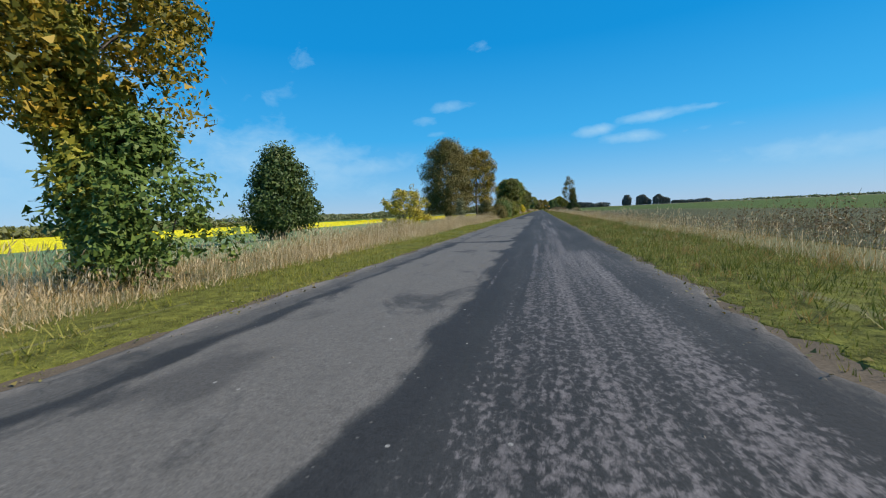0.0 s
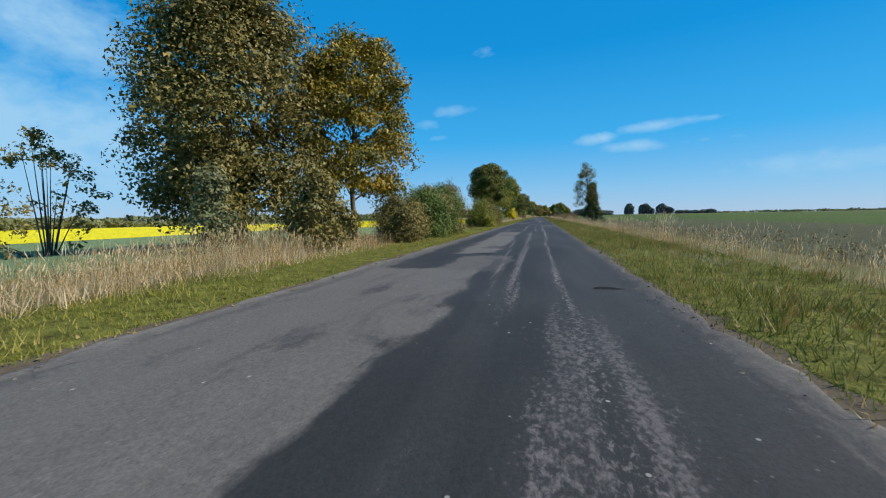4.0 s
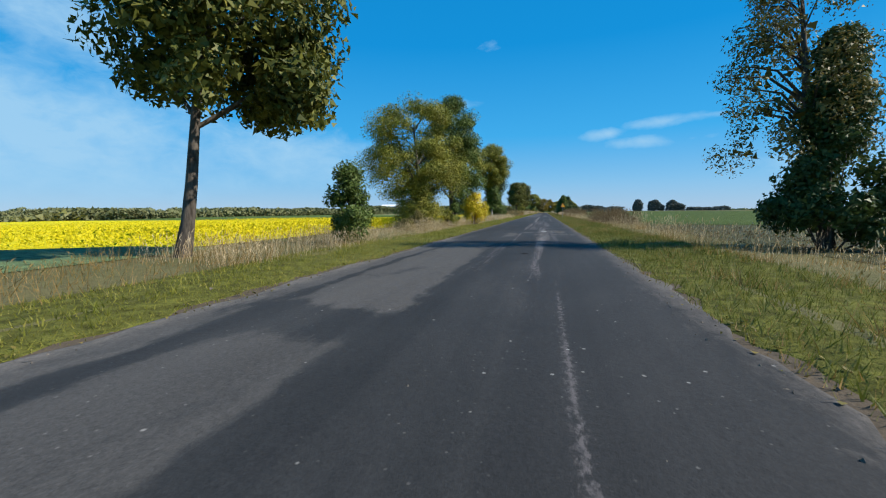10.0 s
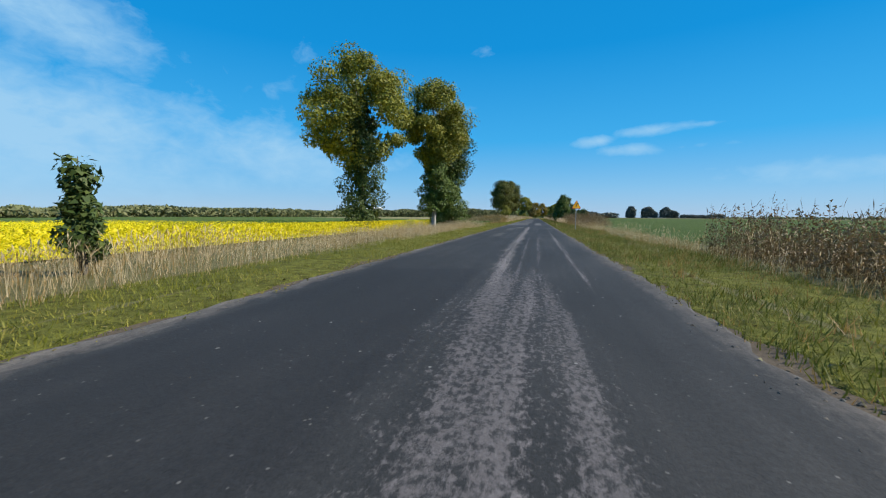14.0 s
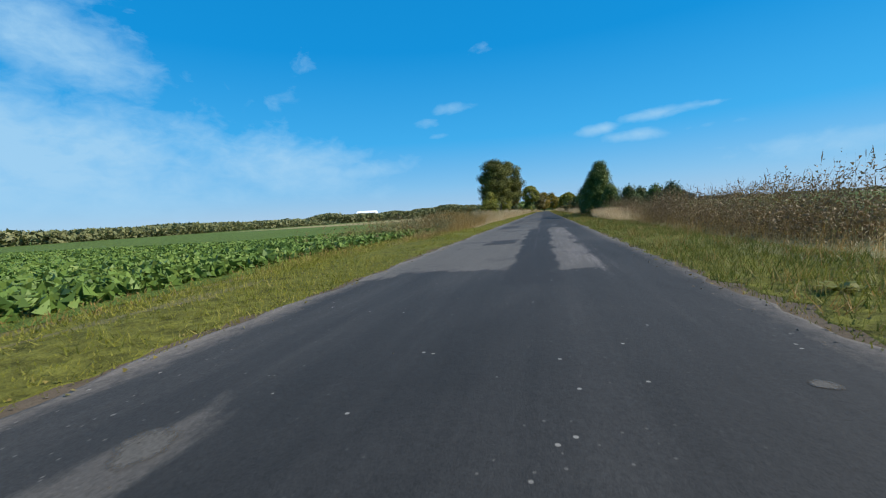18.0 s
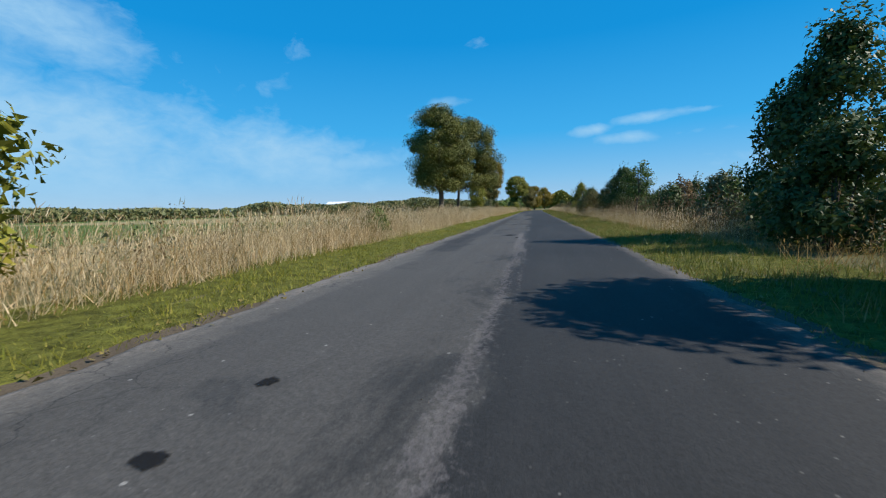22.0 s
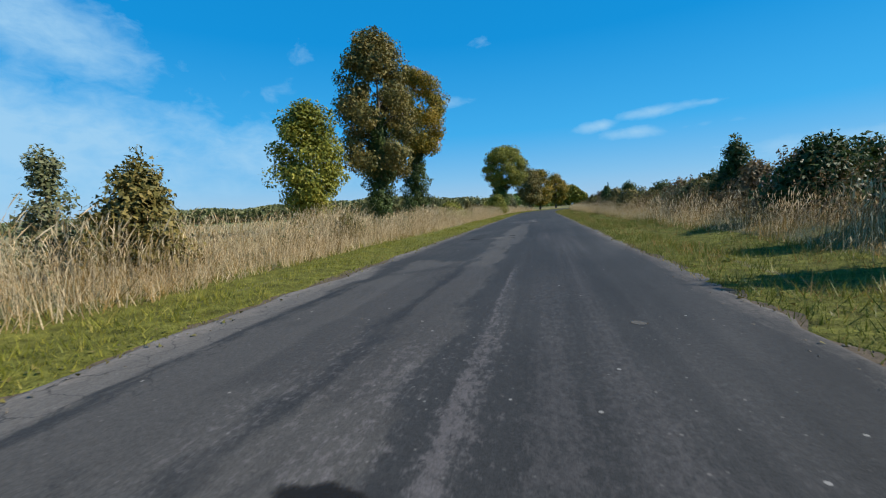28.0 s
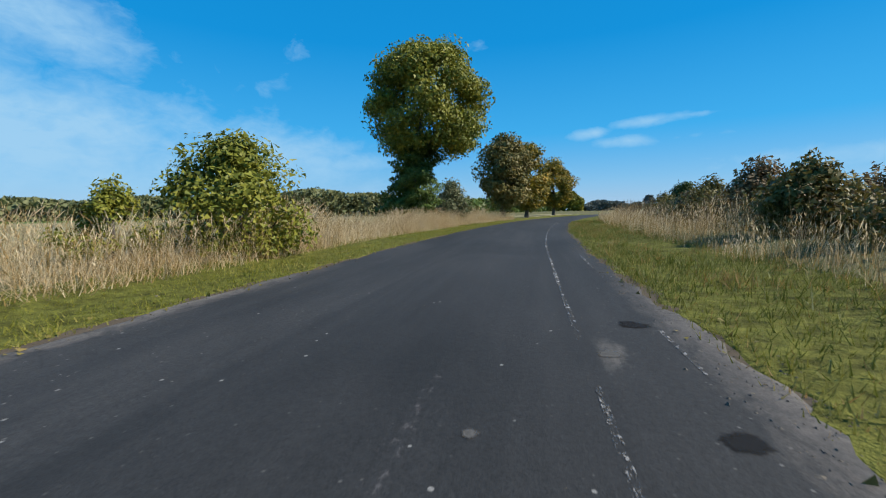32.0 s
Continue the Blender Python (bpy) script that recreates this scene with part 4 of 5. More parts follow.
shrub(7.5, 236.6, 3.3, 1.7, "green", "loose leafy bush beside a roadside tree", n=8000, leaf=0.09, clumps=56, shoots=24, seed=151)
shrub(8.7, 233.4, 3.0, 1.6, "dark", "dark leafy bush among tall weeds", n=7000, leaf=0.09, clumps=50, shoots=16, seed=152)
shrub(8.0, 244.6, 3.0, 1.6, "dark", "low leafy bush between two trees", n=8000, clumps=50, seed=147)
shrub(7.3, 254.2, 3.0, 1.7, "dark", "low dark bush in the shade of a tree", n=7000, clumps=44, seed=148)
shrub(-6.4, 245.7, 3.75, 1.55, "olive", "upright young roadside bush with light green leaves", name="small_tree", profile="flame", n=8000, clumps=54, clump=0.5, seed=47, leaf=0.11)
tree(7.5, 273.9, 4.4, 1.05, 1.4, "green", "small loose apple tree among weeds", name="small_tree", n=1100, leaf=0.1, clumps=30, clump=0.35, trunk=0.06, seed=48, limbs=16)
shrub(9.0, 285.8, 4.6, 3.0, "dark", "dark dense hawthorn bush", n=32000, leaf=0.075, clumps=130, clump=0.5, seed=49, shoots=40, reach=0.25)
tree(-11.50, 296.12, 14.3, 4.2, 3.4, "lime", "large round-crowned lime tree with a thick trunk", profile="dome", n=50000, leaf=0.145, clumps=105, clump=1.1, trunk=0.4, seed=50, hollow=0.4)
tree(-11.50, 307.35, 14.8, 6.4, 3.9, "lime", "round-crowned lime tree beside a larger one", profile="dome", shift=(1.2, 0), n=50000, leaf=0.145, clumps=120, clump=1.15, trunk=0.24, seed=51, hollow=0.25)
for i, (nm, hh, rr, kk) in enumerate((((11.30, 309.44), 3.4, 1.9, "dark"), ((7.83, 312.28), 4.6, 2.7, "olive"), ((7.00, 293.10), 2.7, 2.0, "rust"), ((9.3, 298.0), 2.4, 1.9, "rust"), ((8.6, 306.5), 3.6, 2.0, "dark"), ((9.5, 320.0), 3.2, 1.8, "rust"))):
    shrub(nm[0], nm[1], hh, rr, kk, "bushy roadside shrub in tall dry grass", n=12000, leaf=0.065, clumps=46, clump=0.5, shoots=30, seed=60 + i)["group"] = "roadside shrubs"
shrub(-7.0, 328.5, 2.15, 1.15, "rust", "small dark half-bare bush in tall dry grass", n=6500, leaf=0.08, clumps=50, clump=0.35, seed=70, shoots=24, reach=0.25)
shrub(-13.27, 345.34, 8.22, 2.4, "olive", "round green bush at the foot of a tree", name="small_tree", profile="round", n=15000, leaf=0.15, clumps=80, clump=0.9, seed=71)
tree(-10.74, 350.93, 14.2, 3.0, 3.4, "rust", "tall brownish tree with ivy along its trunk", profile="dome", n=19000, clumps=74, clump=0.85, trunk=0.24, ivy=(1.3, 8.0, "dark"), seed=72)
tree(-11.1, 361.10, 14.8, 3.6, 6.5, "autumn", "tall tree with dark ivy round its trunk", profile="dome", n=20000, leaf=0.15, clumps=80, clump=0.85, trunk=0.24, ivy=(1.6, 8.5, "dark"), seed=73)
shrub(-7.2, 357.8, 1.8, 1.6, "olive", "yellowing low bush at the foot of a tree", n=4500, seed=173, stretch=(1.2, 1.2))
shrub(-5.96, 386.09, 3.0, 2.0, "olive", "spreading bush with yellowing leaves beside the bend", profile="round", base=-0.6, n=11000, clumps=60, clump=0.55, shoots=8, seed=74)
tree(-7.8, 407, 13.3, 4.5, 5.2, "olive", "round-crowned tree with a narrow leafy lower trunk", profile="dome", n=26000, leaf=0.19, clumps=130, clump=0.9, trunk=0.26, ivy=(2.6, 6.8, "green", 1.0), shift=(1.7, 0), seed=75, hollow=0.5)
for i, (xx, yy, hh, rr, kk) in enumerate(((-2.0, 428, 10.5, 3.4, "rust"), (0.6, 440, 11, 3.8, "autumn"), (5.5, 462, 11, 4.2, "autumn"))):
    tree(xx, yy, hh, rr, 1.0, kk, "brown and orange autumn tree by the far bend", n=9000, leaf=0.3, clumps=60, clump=1.2, trunk=0.3, seed=80 + i)["group"] = "trees by the bend"
shrub(-6.2, 416, 4.2, 2.2, "grey", "greyish bush near the bend", n=5000, leaf=0.15, seed=84, clump=0.7)
for i, (xx, yy, hh, rr, kk) in enumerate(((9.00, 328.34, 4.3, 1.2, "dark"), (9.00, 331.28, 3.2, 1.2, "dark"), (8.6, 336, 2.4, 1.6, "dark"), (9.97, 344.93, 3.4, 0.9, "dark"), (9.4, 348, 1.9, 1.6, "rust"), (8.00, 359.57, 1.7, 1.4, "rust"), (8.63, 363.04, 2.6, 0.7, "dark"), (9.6, 366, 1.7, 1.6, "rust"),
                                                  (9.2, 373, 2.4, 1.4, "rust"), (9.00, 378.56, 3.0, 0.9, "dark"), (10.00, 386.12, 2.9, 1.6, "rust"), (8.50, 389.24, 2.0, 1.5, "rust"), (10.5, 396, 2.8, 1.6, "weed"), (12.5, 406, 2.8, 1.8, "rust"), (15, 418, 3.2, 2.0, "dark"), (20, 436, 4.0, 2.4, "dark"), (27, 455, 4.2, 2.6, "rust"), (9.00, 272.07, 2.4, 1.3, "dark"), (10.4, 344, 2.3, 1.9, "weed"), (10.6, 349.5, 2.3, 2.0, "dark"), (10.4, 354.5, 2.3, 1.9, "weed"), (10.7, 360, 2.3, 1.9, "dark"), (11.0, 338, 2.7, 1.9, "dark"), (10.8, 332, 2.8, 1.9, "weed"), (9.5, 266, 2.6, 1.5, "grey"), (10.0, 224, 2.5, 1.2, "dark"), (10.2, 229.5, 2.7, 1.1, "green"), (10.0, 234.5, 2.8, 1.3, "dark"), (9.4, 260, 2.6, 1.8, "dark"))):
    shrub(xx, yy, hh, rr, kk, "dark leafy scrub on the grassy bank", n=3900, leaf=0.12, clumps=40, clump=0.5, shoots=12, seed=90 + i)["group"] = "bank scrub"


for i in range(46):
    rng = np.random.default_rng(1700 + i)
    yy = 262 + i * 3.35 + rng.random()
    o = (9.7 if i % 2 else 11.2) + 0.7 * rng.random()
    hh = 2.0 + 0.9 * rng.random() - 0.8 * smooth(338, 365, yy)
    shrub(o + float(road_x(yy)), yy, float(hh), 1.9 + 0.5 * rng.random(), (("dark", "green", "dark", "weed") if yy < 342 else ("weed", "rust", "weed", "grey"))[i % 4], "dense dark scrub along the top of the bank", n=2700, leaf=0.105, clumps=44, clump=0.5, stems=5, shoots=16, reach=0.22, seed=300 + i)["group"] = "bank scrub"


# ---- low plants on the verges and in the meadow ----
def rosette(x, y, size, seed, label="broad-leaved green weed on the verge", kind="shaggy"):
    """A low weed of broad pointed leaves."""
    rng = np.random.default_rng(seed + 40)
    root = tagged(empty("weed_plant", x, y, GZ(x, y)), label, "weed plant", group="verge weeds")
    for k in range(13):
        a, lift, s = k * 2.4 + rng.random(), 0.25 + 0.9 * rng.random(), 0.62 * size * (0.6 + 0.5 * rng.random())
        w = s * 0.17
        v = []
        for q, half in ((0.0, 0.15), (0.3, 0.9), (0.6, 1.0), (0.85, 0.6), (1.0, 0.02)):
            r, z = s * q * math.cos(lift * (1 - 0.3 * q)), 0.02 + s * q * math.sin(lift) - 0.35 * s * q * q
            for side in (-1, 1):
                v.append((r * math.cos(a) - side * half * w * math.sin(a), r * math.sin(a) + side * half * w * math.cos(a), max(z, 0.01) + 0.02 * half))
        put("leaf", mesh_of("leaf", v, [(2 * i, 2 * i + 1, 2 * i + 3, 2 * i + 2) for i in range(4)]), LEAF[kind], root)
    return root


for i, (x, y, s) in enumerate(((5.92, 37.48, 0.50), (2.99, 90.91, 0.45), (4.29, 183.84, 0.60), (4.03, 180.37, 0.50), (3.26, 174.20, 0.50), (3.81, 195.04, 0.55), (4.01, 195.02, 0.50), (4.52, 264.08, 0.45), (4.39, 264.65, 0.40), (5.37, 279.14, 0.45), (-3.53, 223.47, 0.35), (3.37, 260.85, 0.30), (4.10, 342.00, 0.40), (2.94, 58.08, 0.30), (3.58, 69.17, 0.35), (3.54, 135.24, 0.40), (3.92, 330.02, 0.40), (4.89, 368.75, 0.35), (3.99, 126.89, 0.35), (4.22, 211.02, 0.50), (4.52, 210.41, 0.50), (4.06, 322.88, 0.40))):
    rosette(x, y, 0.75 * s, i)
for i, (x, y, hh, rr, kk) in enumerate(((-6.20, 259.80, 1.20, 0.74, "green"), (-7.00, 222.68, 0.50, 0.45, "olive"), (-7.50, 289.34, 1.29, 0.63, "olive"), (-7.00, 295.66, 1.01, 0.79, "rust"), (-7.50, 320.92, 2.74, 0.79, "grey"), (-7.50, 320.13, 2.59, 0.57, "grey"), (-9.00, 328.21, 2.55, 0.63, "grey"), (-7.50, 369.57, 2.08, 0.77, "rust"), (-7.50, 383.98, 1.79, 1.36, "olive"), (-6.50, 135.65, 1.39, 0.96, "olive"), (-7.00, 357.21, 1.65, 1.19, "olive"), (-7.50, 369.74, 1.83, 0.90, "rust"), (-6.50, 336.41, 1.26, 0.65, "rust"), (-7.00, 287.76, 1.53, 0.66, "rust"), (-7.50, 235.22, 1.84, 0.66, "rust"), (-8.50, 369.02, 1.91, 0.34, "rust"), (-7.00, 126.55, 0.69, 0.81, "rust"), (-7.00, 128.97, 1.26, 1.04, "rust"))):
    shrub(x, y, hh, rr, kk, "low bushy weed standing in dry grass", name="weed_bush", n=2400, leaf=0.07, clumps=24, clump=0.28, shoots=14, seed=200 + i)["group"] = "meadow weeds"

# ---- patches and paint on the asphalt ----
def patch(name, x, y, wide, long, material, seed, label, lift=0.004, lumps=0.34, square=0.0):
    """A thin ragged-edged layer on the road."""
    rng = np.random.default_rng(seed)
    n = 40
    a = np.linspace(0, 2 * np.pi, n, endpoint=False)
    r = 1 + lumps * (0.5 * np.sin(2 * a + seed) + 0.35 * np.sin(3 * a + 2 * seed) + 0.25 * np.sin(7 * a + seed) + 0.25 * rng.normal(size=n))
    c, s = np.cos(a), np.sin(a)
    if square:
        q = np.maximum(np.abs(c), np.abs(s)) ** square
        c, s = c / q, s / q
    px, py = x + wide / 2 * r * c, y + long / 2 * r * s
    rings, faces = [], []
    for q in (1.0, 0.7, 0.4):
        qx, qy = x + (px - x) * q, y + (py - y) * q
        rings.append(np.stack([qx, qy, road_z(qx, qy) + lift], 1))
    verts = np.concatenate(rings + [rings[0] - [0, 0, 0.012], [[x, y, road_z(x, y) + lift]]])
    for i in range(n):
        k = (i + 1) % n
        faces += [(i, k, n + k, n + i), (n + i, n + k, 2 * n + k, 2 * n + i), (2 * n + i, 2 * n + k, 4 * n), (3 * n + i, 3 * n + k, k, i)]
    me = mesh_of(name, verts.tolist(), faces)
    at = me.attributes.new("inside", "FLOAT", "POINT")
    at.data.foreach_set("value", [0.0] * n + [0.5] * n + [0.8] * n + [0.0] * n + [1.0])
    return put(name, me, material, road, label)


DARK_PATCHES = [(-1.02, 31.7, 0.4, 0.3), (-0.45, 32.75, 0.45, 0.3), (-0.5, 33.7, 0.35, 0.25), (-0.46, 57.55, 0.28, 0.2), (2.2, 51.9, 0.5, 0.35), (0.5, 95.3, 0.35, 0.3), (0.65, 113.8, 0.25, 0.3), (-0.16, 232.4, 0.4, 0.5), (0.02, 233.5, 0.3, 0.5), (-1.7, 234.3, 0.5, 0.6),
                (-1.24, 245.3, 0.16, 0.22), (-1.23, 244.4, 0.2, 0.2), (-0.12, 258.8, 0.2, 0.35), (-0.5, 260.4, 0.4, 0.7), (-0.77, 272.0, 0.5, 0.6), (-0.12, 272.25, 0.24, 0.4), (-0.3, 271.67, 0.26, 0.35)]
MORE_DARK_PATCHES = [(-0.87, 271.45, 0.25, 0.3), (-0.45, 272.75, 0.4, 0.25), (0.0, 284.95, 0.5, 0.9), (0.02, 284.1, 0.4, 0.5), (-1.38, 285.1, 0.4, 0.25), (-1.32, 284.65, 0.35, 0.25), (0.12, 286.6, 0.3, 0.6), (-0.16, 323.2, 0.5, 0.4), (-0.4, 338.4, 0.3, 0.5), (-0.31, 337.2, 0.2, 0.25), (0.35, 337.4, 0.2, 0.2),
                     (-1.7, 337.25, 0.5, 0.35), (0.15, 350.6, 0.6, 0.5), (2.6, 365.2, 0.3, 0.35), (2.72, 366.0, 0.25, 0.4), (2.46, 381.05, 0.4, 0.3), (2.5, 378.9, 0.3, 0.25), (-0.9, 238.5, 0.3, 0.5), (-1.0, 309.0, 0.4, 0.8)]
for i, (x, y, w, l) in enumerate(DARK_PATCHES + MORE_DARK_PATCHES):
    patch("dark_patch", x, y, w, l, DARK_PATCH, 10 + i, "dark tar repair patch", lumps=0.2)
for i, (x, y, w, l) in enumerate(((1.5, 98.08, 0.62, 0.5), (0.8, 100.8, 0.6, 0.5), (0.3, 99.5, 0.7, 0.9), (1.87, 126.4, 0.6, 1.8), (2.15, 123.75, 0.8, 0.5), (2.25, 192.4, 0.2, 0.2), (-1.5, 191.2, 0.4, 0.5), (2.25, 293.1, 0.4, 0.4), (0.55, 367.95, 0.6, 0.4), (1.16, 378.7, 0.12, 0.12), (2.07, 380.1, 0.22, 0.25), (1.6, 326.0, 0.18, 0.2), (0.27, 258.2, 0.1, 0.1))):
    patch("pale_patch", x, y, w, l, PALE_PATCH, 60 + i, "pale worn repair patch", lift=0.005, lumps=0.14)
patch("pale_patch", 0.82, 97.87, 0.26, 0.30, PAINT_WHITE, 90, "pale square scar", lift=0.008, lumps=0.05, square=0.9)
patch("pale_patch", 1.14, 126.7, 0.3, 1.2, PAINT_WHITE, 91, "pale square scar", lift=0.008, lumps=0.05, square=0.9)


def painted_line(offset, y0, y1, wide, label):
    """A thin strip of worn road paint that follows the road."""
    ys = np.linspace(y0, y1, max(2, int((y1 - y0) / 0.25)))
    o = offset + 0.006 * np.sin(ys * 0.8) + 0.012 * np.sin(ys * 0.17 + 1)
    w = wide * (0.9 + 0.1 * np.sin(ys * 1.9))
    x0, x1 = o - w / 2 + road_x(ys), o + w / 2 + road_x(ys)
    v = np.concatenate([np.stack([x, ys, road_z(x, ys) + h], 1) for x, h in ((x0, -0.004), (x0 + 0.004, 0.0045), (x1 - 0.004, 0.0045), (x1, -0.004))])
    n = len(ys)
    f = [(k * n + i, (k + 1) * n + i, (k + 1) * n + i + 1, k * n + i + 1) for k in range(3) for i in range(n - 1)]
    return put("painted_line", mesh_of("painted_line", v.tolist(), f), LINE_PAINT, road, label)


for y0, y1 in ((337.2, 338.6), (339.3, 339.7), (340.6, 341.8), (363.2, 370.6), (371.0, 379.6), (380.4, 391), (391.4, 420)):
    painted_line(1.88, y0, y1, 0.065, "worn white painted line")
for y0, y1 in ((350.9, 354.2), (366.6, 369.0), (371.6, 373.2), (379.8, 381.0), (384, 388)):
    painted_line(2.66, y0, y1, 0.05, "worn white edge line")

# ---- warning sign ----
def warning_sign(x, y):
    root = empty("road_sign", x, y, GZ(x, y) - 0.25, 20)
    tagged(root, "yellow triangular bend-ahead warning sign on a grey post", "road sign")
    steel, tr, b = surface("galvanised_steel", 0.45, 0.5)
    b.inputs["Metallic"].default_value = 0.8
    n = noise_at(tr, position(tr), 14, 4)
    tr.links.new(ramp(tr, n, [(0.3, (0.20, 0.21, 0.22)), (0.7, (0.36, 0.37, 0.38))]), b.inputs["Base Color"])
    put("post", tubes("post", [([(0, 0, 0), (0, 0, 1.5), (0, 0, 2.74)], [0.03, 0.03, 0.03])], 12), steel, root)

    def plate(name, corners, depth, y0, material, under=None):
        bm = bmesh.new()
        vs = [bm.verts.new((a, y0, c)) for a, c in corners]
        f = bm.faces.new(vs)
        ext = bmesh.ops.extrude_face_region(bm, geom=[f])
        bmesh.ops.translate(bm, verts=[v for v in ext["geom"] if isinstance(v, bmesh.types.BMVert)], vec=(0, depth, 0))
        bmesh.ops.recalc_face_normals(bm, faces=bm.faces[:])
        return part(name, bm, material, under or root)

    def paint(name, low, high, rough=0.4):
        m, tr, b = surface(name, rough, 0.5)
        tr.links.new(mix(tr, noise_at(tr, position(tr), 5, 5), low, high), b.inputs["Base Color"])
        return m

    def triangle(s, z0, r=0.05):
        h = s * math.sqrt(3) / 2
        pts = []
        for cx, cz, a0 in ((-s / 2, 0, 150), (s / 2, 0, 270), (0, h, 30)):
            inx, inz = cx * (1 - 2 * r / s * 1.7), cz + (r if cz == 0 else -2 * r)
            for k in range(5):
                a = radians(a0 + 30 * k)
                pts.append((inx + r * math.cos(a), z0 + inz + r * math.sin(a)))
        return pts

    backing = plate("backing", triangle(0.84, 2.12), 0.02, -0.055, steel)
    plate("border", triangle(0.84, 2.12), 0.004, -0.060, paint("sign_red", (0.42, 0.05, 0.02), (0.55, 0.08, 0.03)), backing)
    face = plate("face", triangle(0.74, 2.15), 0.004, -0.065, paint("sign_yellow", (0.80, 0.36, 0.004), (0.90, 0.44, 0.008)))
    outer, inner = [], []
    for k in range(13):
        a = radians(180 - 85 * k / 12)
        outer.append((0.12 + 0.19 * math.cos(a), 2.40 + 0.17 * math.sin(a)))
        inner.append((0.12 + 0.12 * math.cos(a), 2.40 + 0.10 * math.sin(a)))
    outer = [(-0.07, 2.25)] + outer
    inner = [(0.0, 2.25)] + inner
    plate("arrow", outer + [(outer[-1][0] + 0.02, outer[-1][1] + 0.03), (outer[-1][0] + 0.10, (outer[-1][1] + inner[-1][1]) / 2), (inner[-1][0] + 0.02, inner[-1][1] - 0.03)] + inner[::-1], 0.004, -0.070, paint("sign_black", (0.012,) * 3, (0.03,) * 3), face)
    for zz in (2.3, 2.6):
        put("clamp", tubes("clamp", [([(0, -0.03, zz), (0, 0.04, zz)], [0.045, 0.045])], 10), steel, root)


warning_sign(4.28, 178.25)

# ---- distance ----
def far_wood(x0, y0, x1, y1, height, kind, label, n=9000, leaf=1.3, seed=1, depth=12, name="distant_wood"):
    """A far line of trees as one object with an uneven top."""
    rng = np.random.default_rng(seed)
    u = rng.random(n)
    L = math.hypot(x1 - x0, y1 - y0)
    top = height * (0.78 + 0.14 * np.sin(u * L / 17 + 2.1 * np.sin(u * L / 41)) + 0.07 * np.sin(u * L / 9 + seed) + 0.06 * np.sin(u * L / 3.7 + 2 * seed) + 0.05 * np.sin(u * L / 23 + seed))
    top = top * (0.5 + 0.5 * np.sin(np.pi * u) ** 0.35)
    z = top * rng.random(n) ** 0.6
    nx, ny = -(y1 - y0) / L, (x1 - x0) / L
    d = rng.normal(size=n) * depth * 0.4
    p = np.stack([x0 + (x1 - x0) * u + nx * d, y0 + (y1 - y0) * u + ny * d, z - 0.6], 1)
    return tagged(put(name, leaves(name, p, leaf, rng, 0.9), LEAF[kind]), label, "wood", kind="stuff")


far_wood(-150, -40, -135, 180, 3.4, "wood", "distant wood edge beyond the fields", n=26000, leaf=0.85, seed=1)
far_wood(-135, 180, -120, 400, 4.6, "wood", "distant wood edge beyond the beet field", n=28000, leaf=0.85, seed=12)
far_wood(-150, 430, -30, 545, 9.5, "wood", "distant plantation of dark trees", n=26000, leaf=1.0, seed=2)
far_wood(-30, 545, 5, 800, 11, "green", "far trees where the road goes", n=9000, leaf=1.6, seed=3)
far_wood(14, 835, 53, 838, 27, "olive", "hazy square far clump of poplars", n=9000, leaf=1.8, seed=4)
# far and haze leaves carry painted aerial haze; no air volume is used
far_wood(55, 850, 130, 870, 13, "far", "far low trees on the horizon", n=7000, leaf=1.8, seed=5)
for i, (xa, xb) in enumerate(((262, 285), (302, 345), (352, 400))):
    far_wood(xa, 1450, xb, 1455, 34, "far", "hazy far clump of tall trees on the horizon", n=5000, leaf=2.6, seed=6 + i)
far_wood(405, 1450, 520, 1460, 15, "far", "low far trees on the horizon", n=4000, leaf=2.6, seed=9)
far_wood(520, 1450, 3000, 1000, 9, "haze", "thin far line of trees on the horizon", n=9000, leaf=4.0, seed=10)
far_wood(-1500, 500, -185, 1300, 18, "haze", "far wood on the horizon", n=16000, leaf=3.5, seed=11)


def far_hall(x, y):
    root = empty("storage_hall", x, y, -0.5, 12)
    tagged(root, "long low white-roofed farm hall in the distance", "building")
    white, tr, b = surface("white_sheet_metal", 0.5, 0.4)
    tr.links.new(mix(tr, noise_at(tr, position(tr), 0.3, 4), (0.70, 0.71, 0.72), (0.82, 0.82, 0.82)), b.inputs["Base Color"])
    grey, tr, b = surface("grey_wall_panels", 0.7, 0.3)
    tr.links.new(mix(tr, noise_at(tr, position(tr), 0.2, 4), (0.30, 0.32, 0.34), (0.42, 0.43, 0.44)), b.inputs["Base Color"])
    bm = bmesh.new()
    bmesh.ops.create_cube(bm, size=1, matrix=Matrix.Translation((0, 0, 6.5)) @ Matrix.Diagonal((46, 18, 13, 1)))
    root.scale = (0.55, 1.0, 0.85)
    part("wall", bm, grey, root)
    v = [(-23.6, -9.6, 12.9), (23.6, -9.6, 12.9), (23.6, 0, 16.5), (-23.6, 0, 16.5), (-23.6, 9.6, 12.9), (23.6, 9.6, 12.9), (-23.6, -9.6, 12.4), (23.6, -9.6, 12.4), (-23.6, 9.6, 12.4), (23.6, 9.6, 12.4)]
    put("roof", mesh_of("roof", v, [(0, 1, 2, 3), (3, 2, 5, 4), (6, 7, 1, 0), (4, 5, 9, 8), (0, 3, 4, 8, 6), (1, 7, 9, 5, 2), (6, 8, 9, 7)]), white, root)


far_hall(-230, 705)


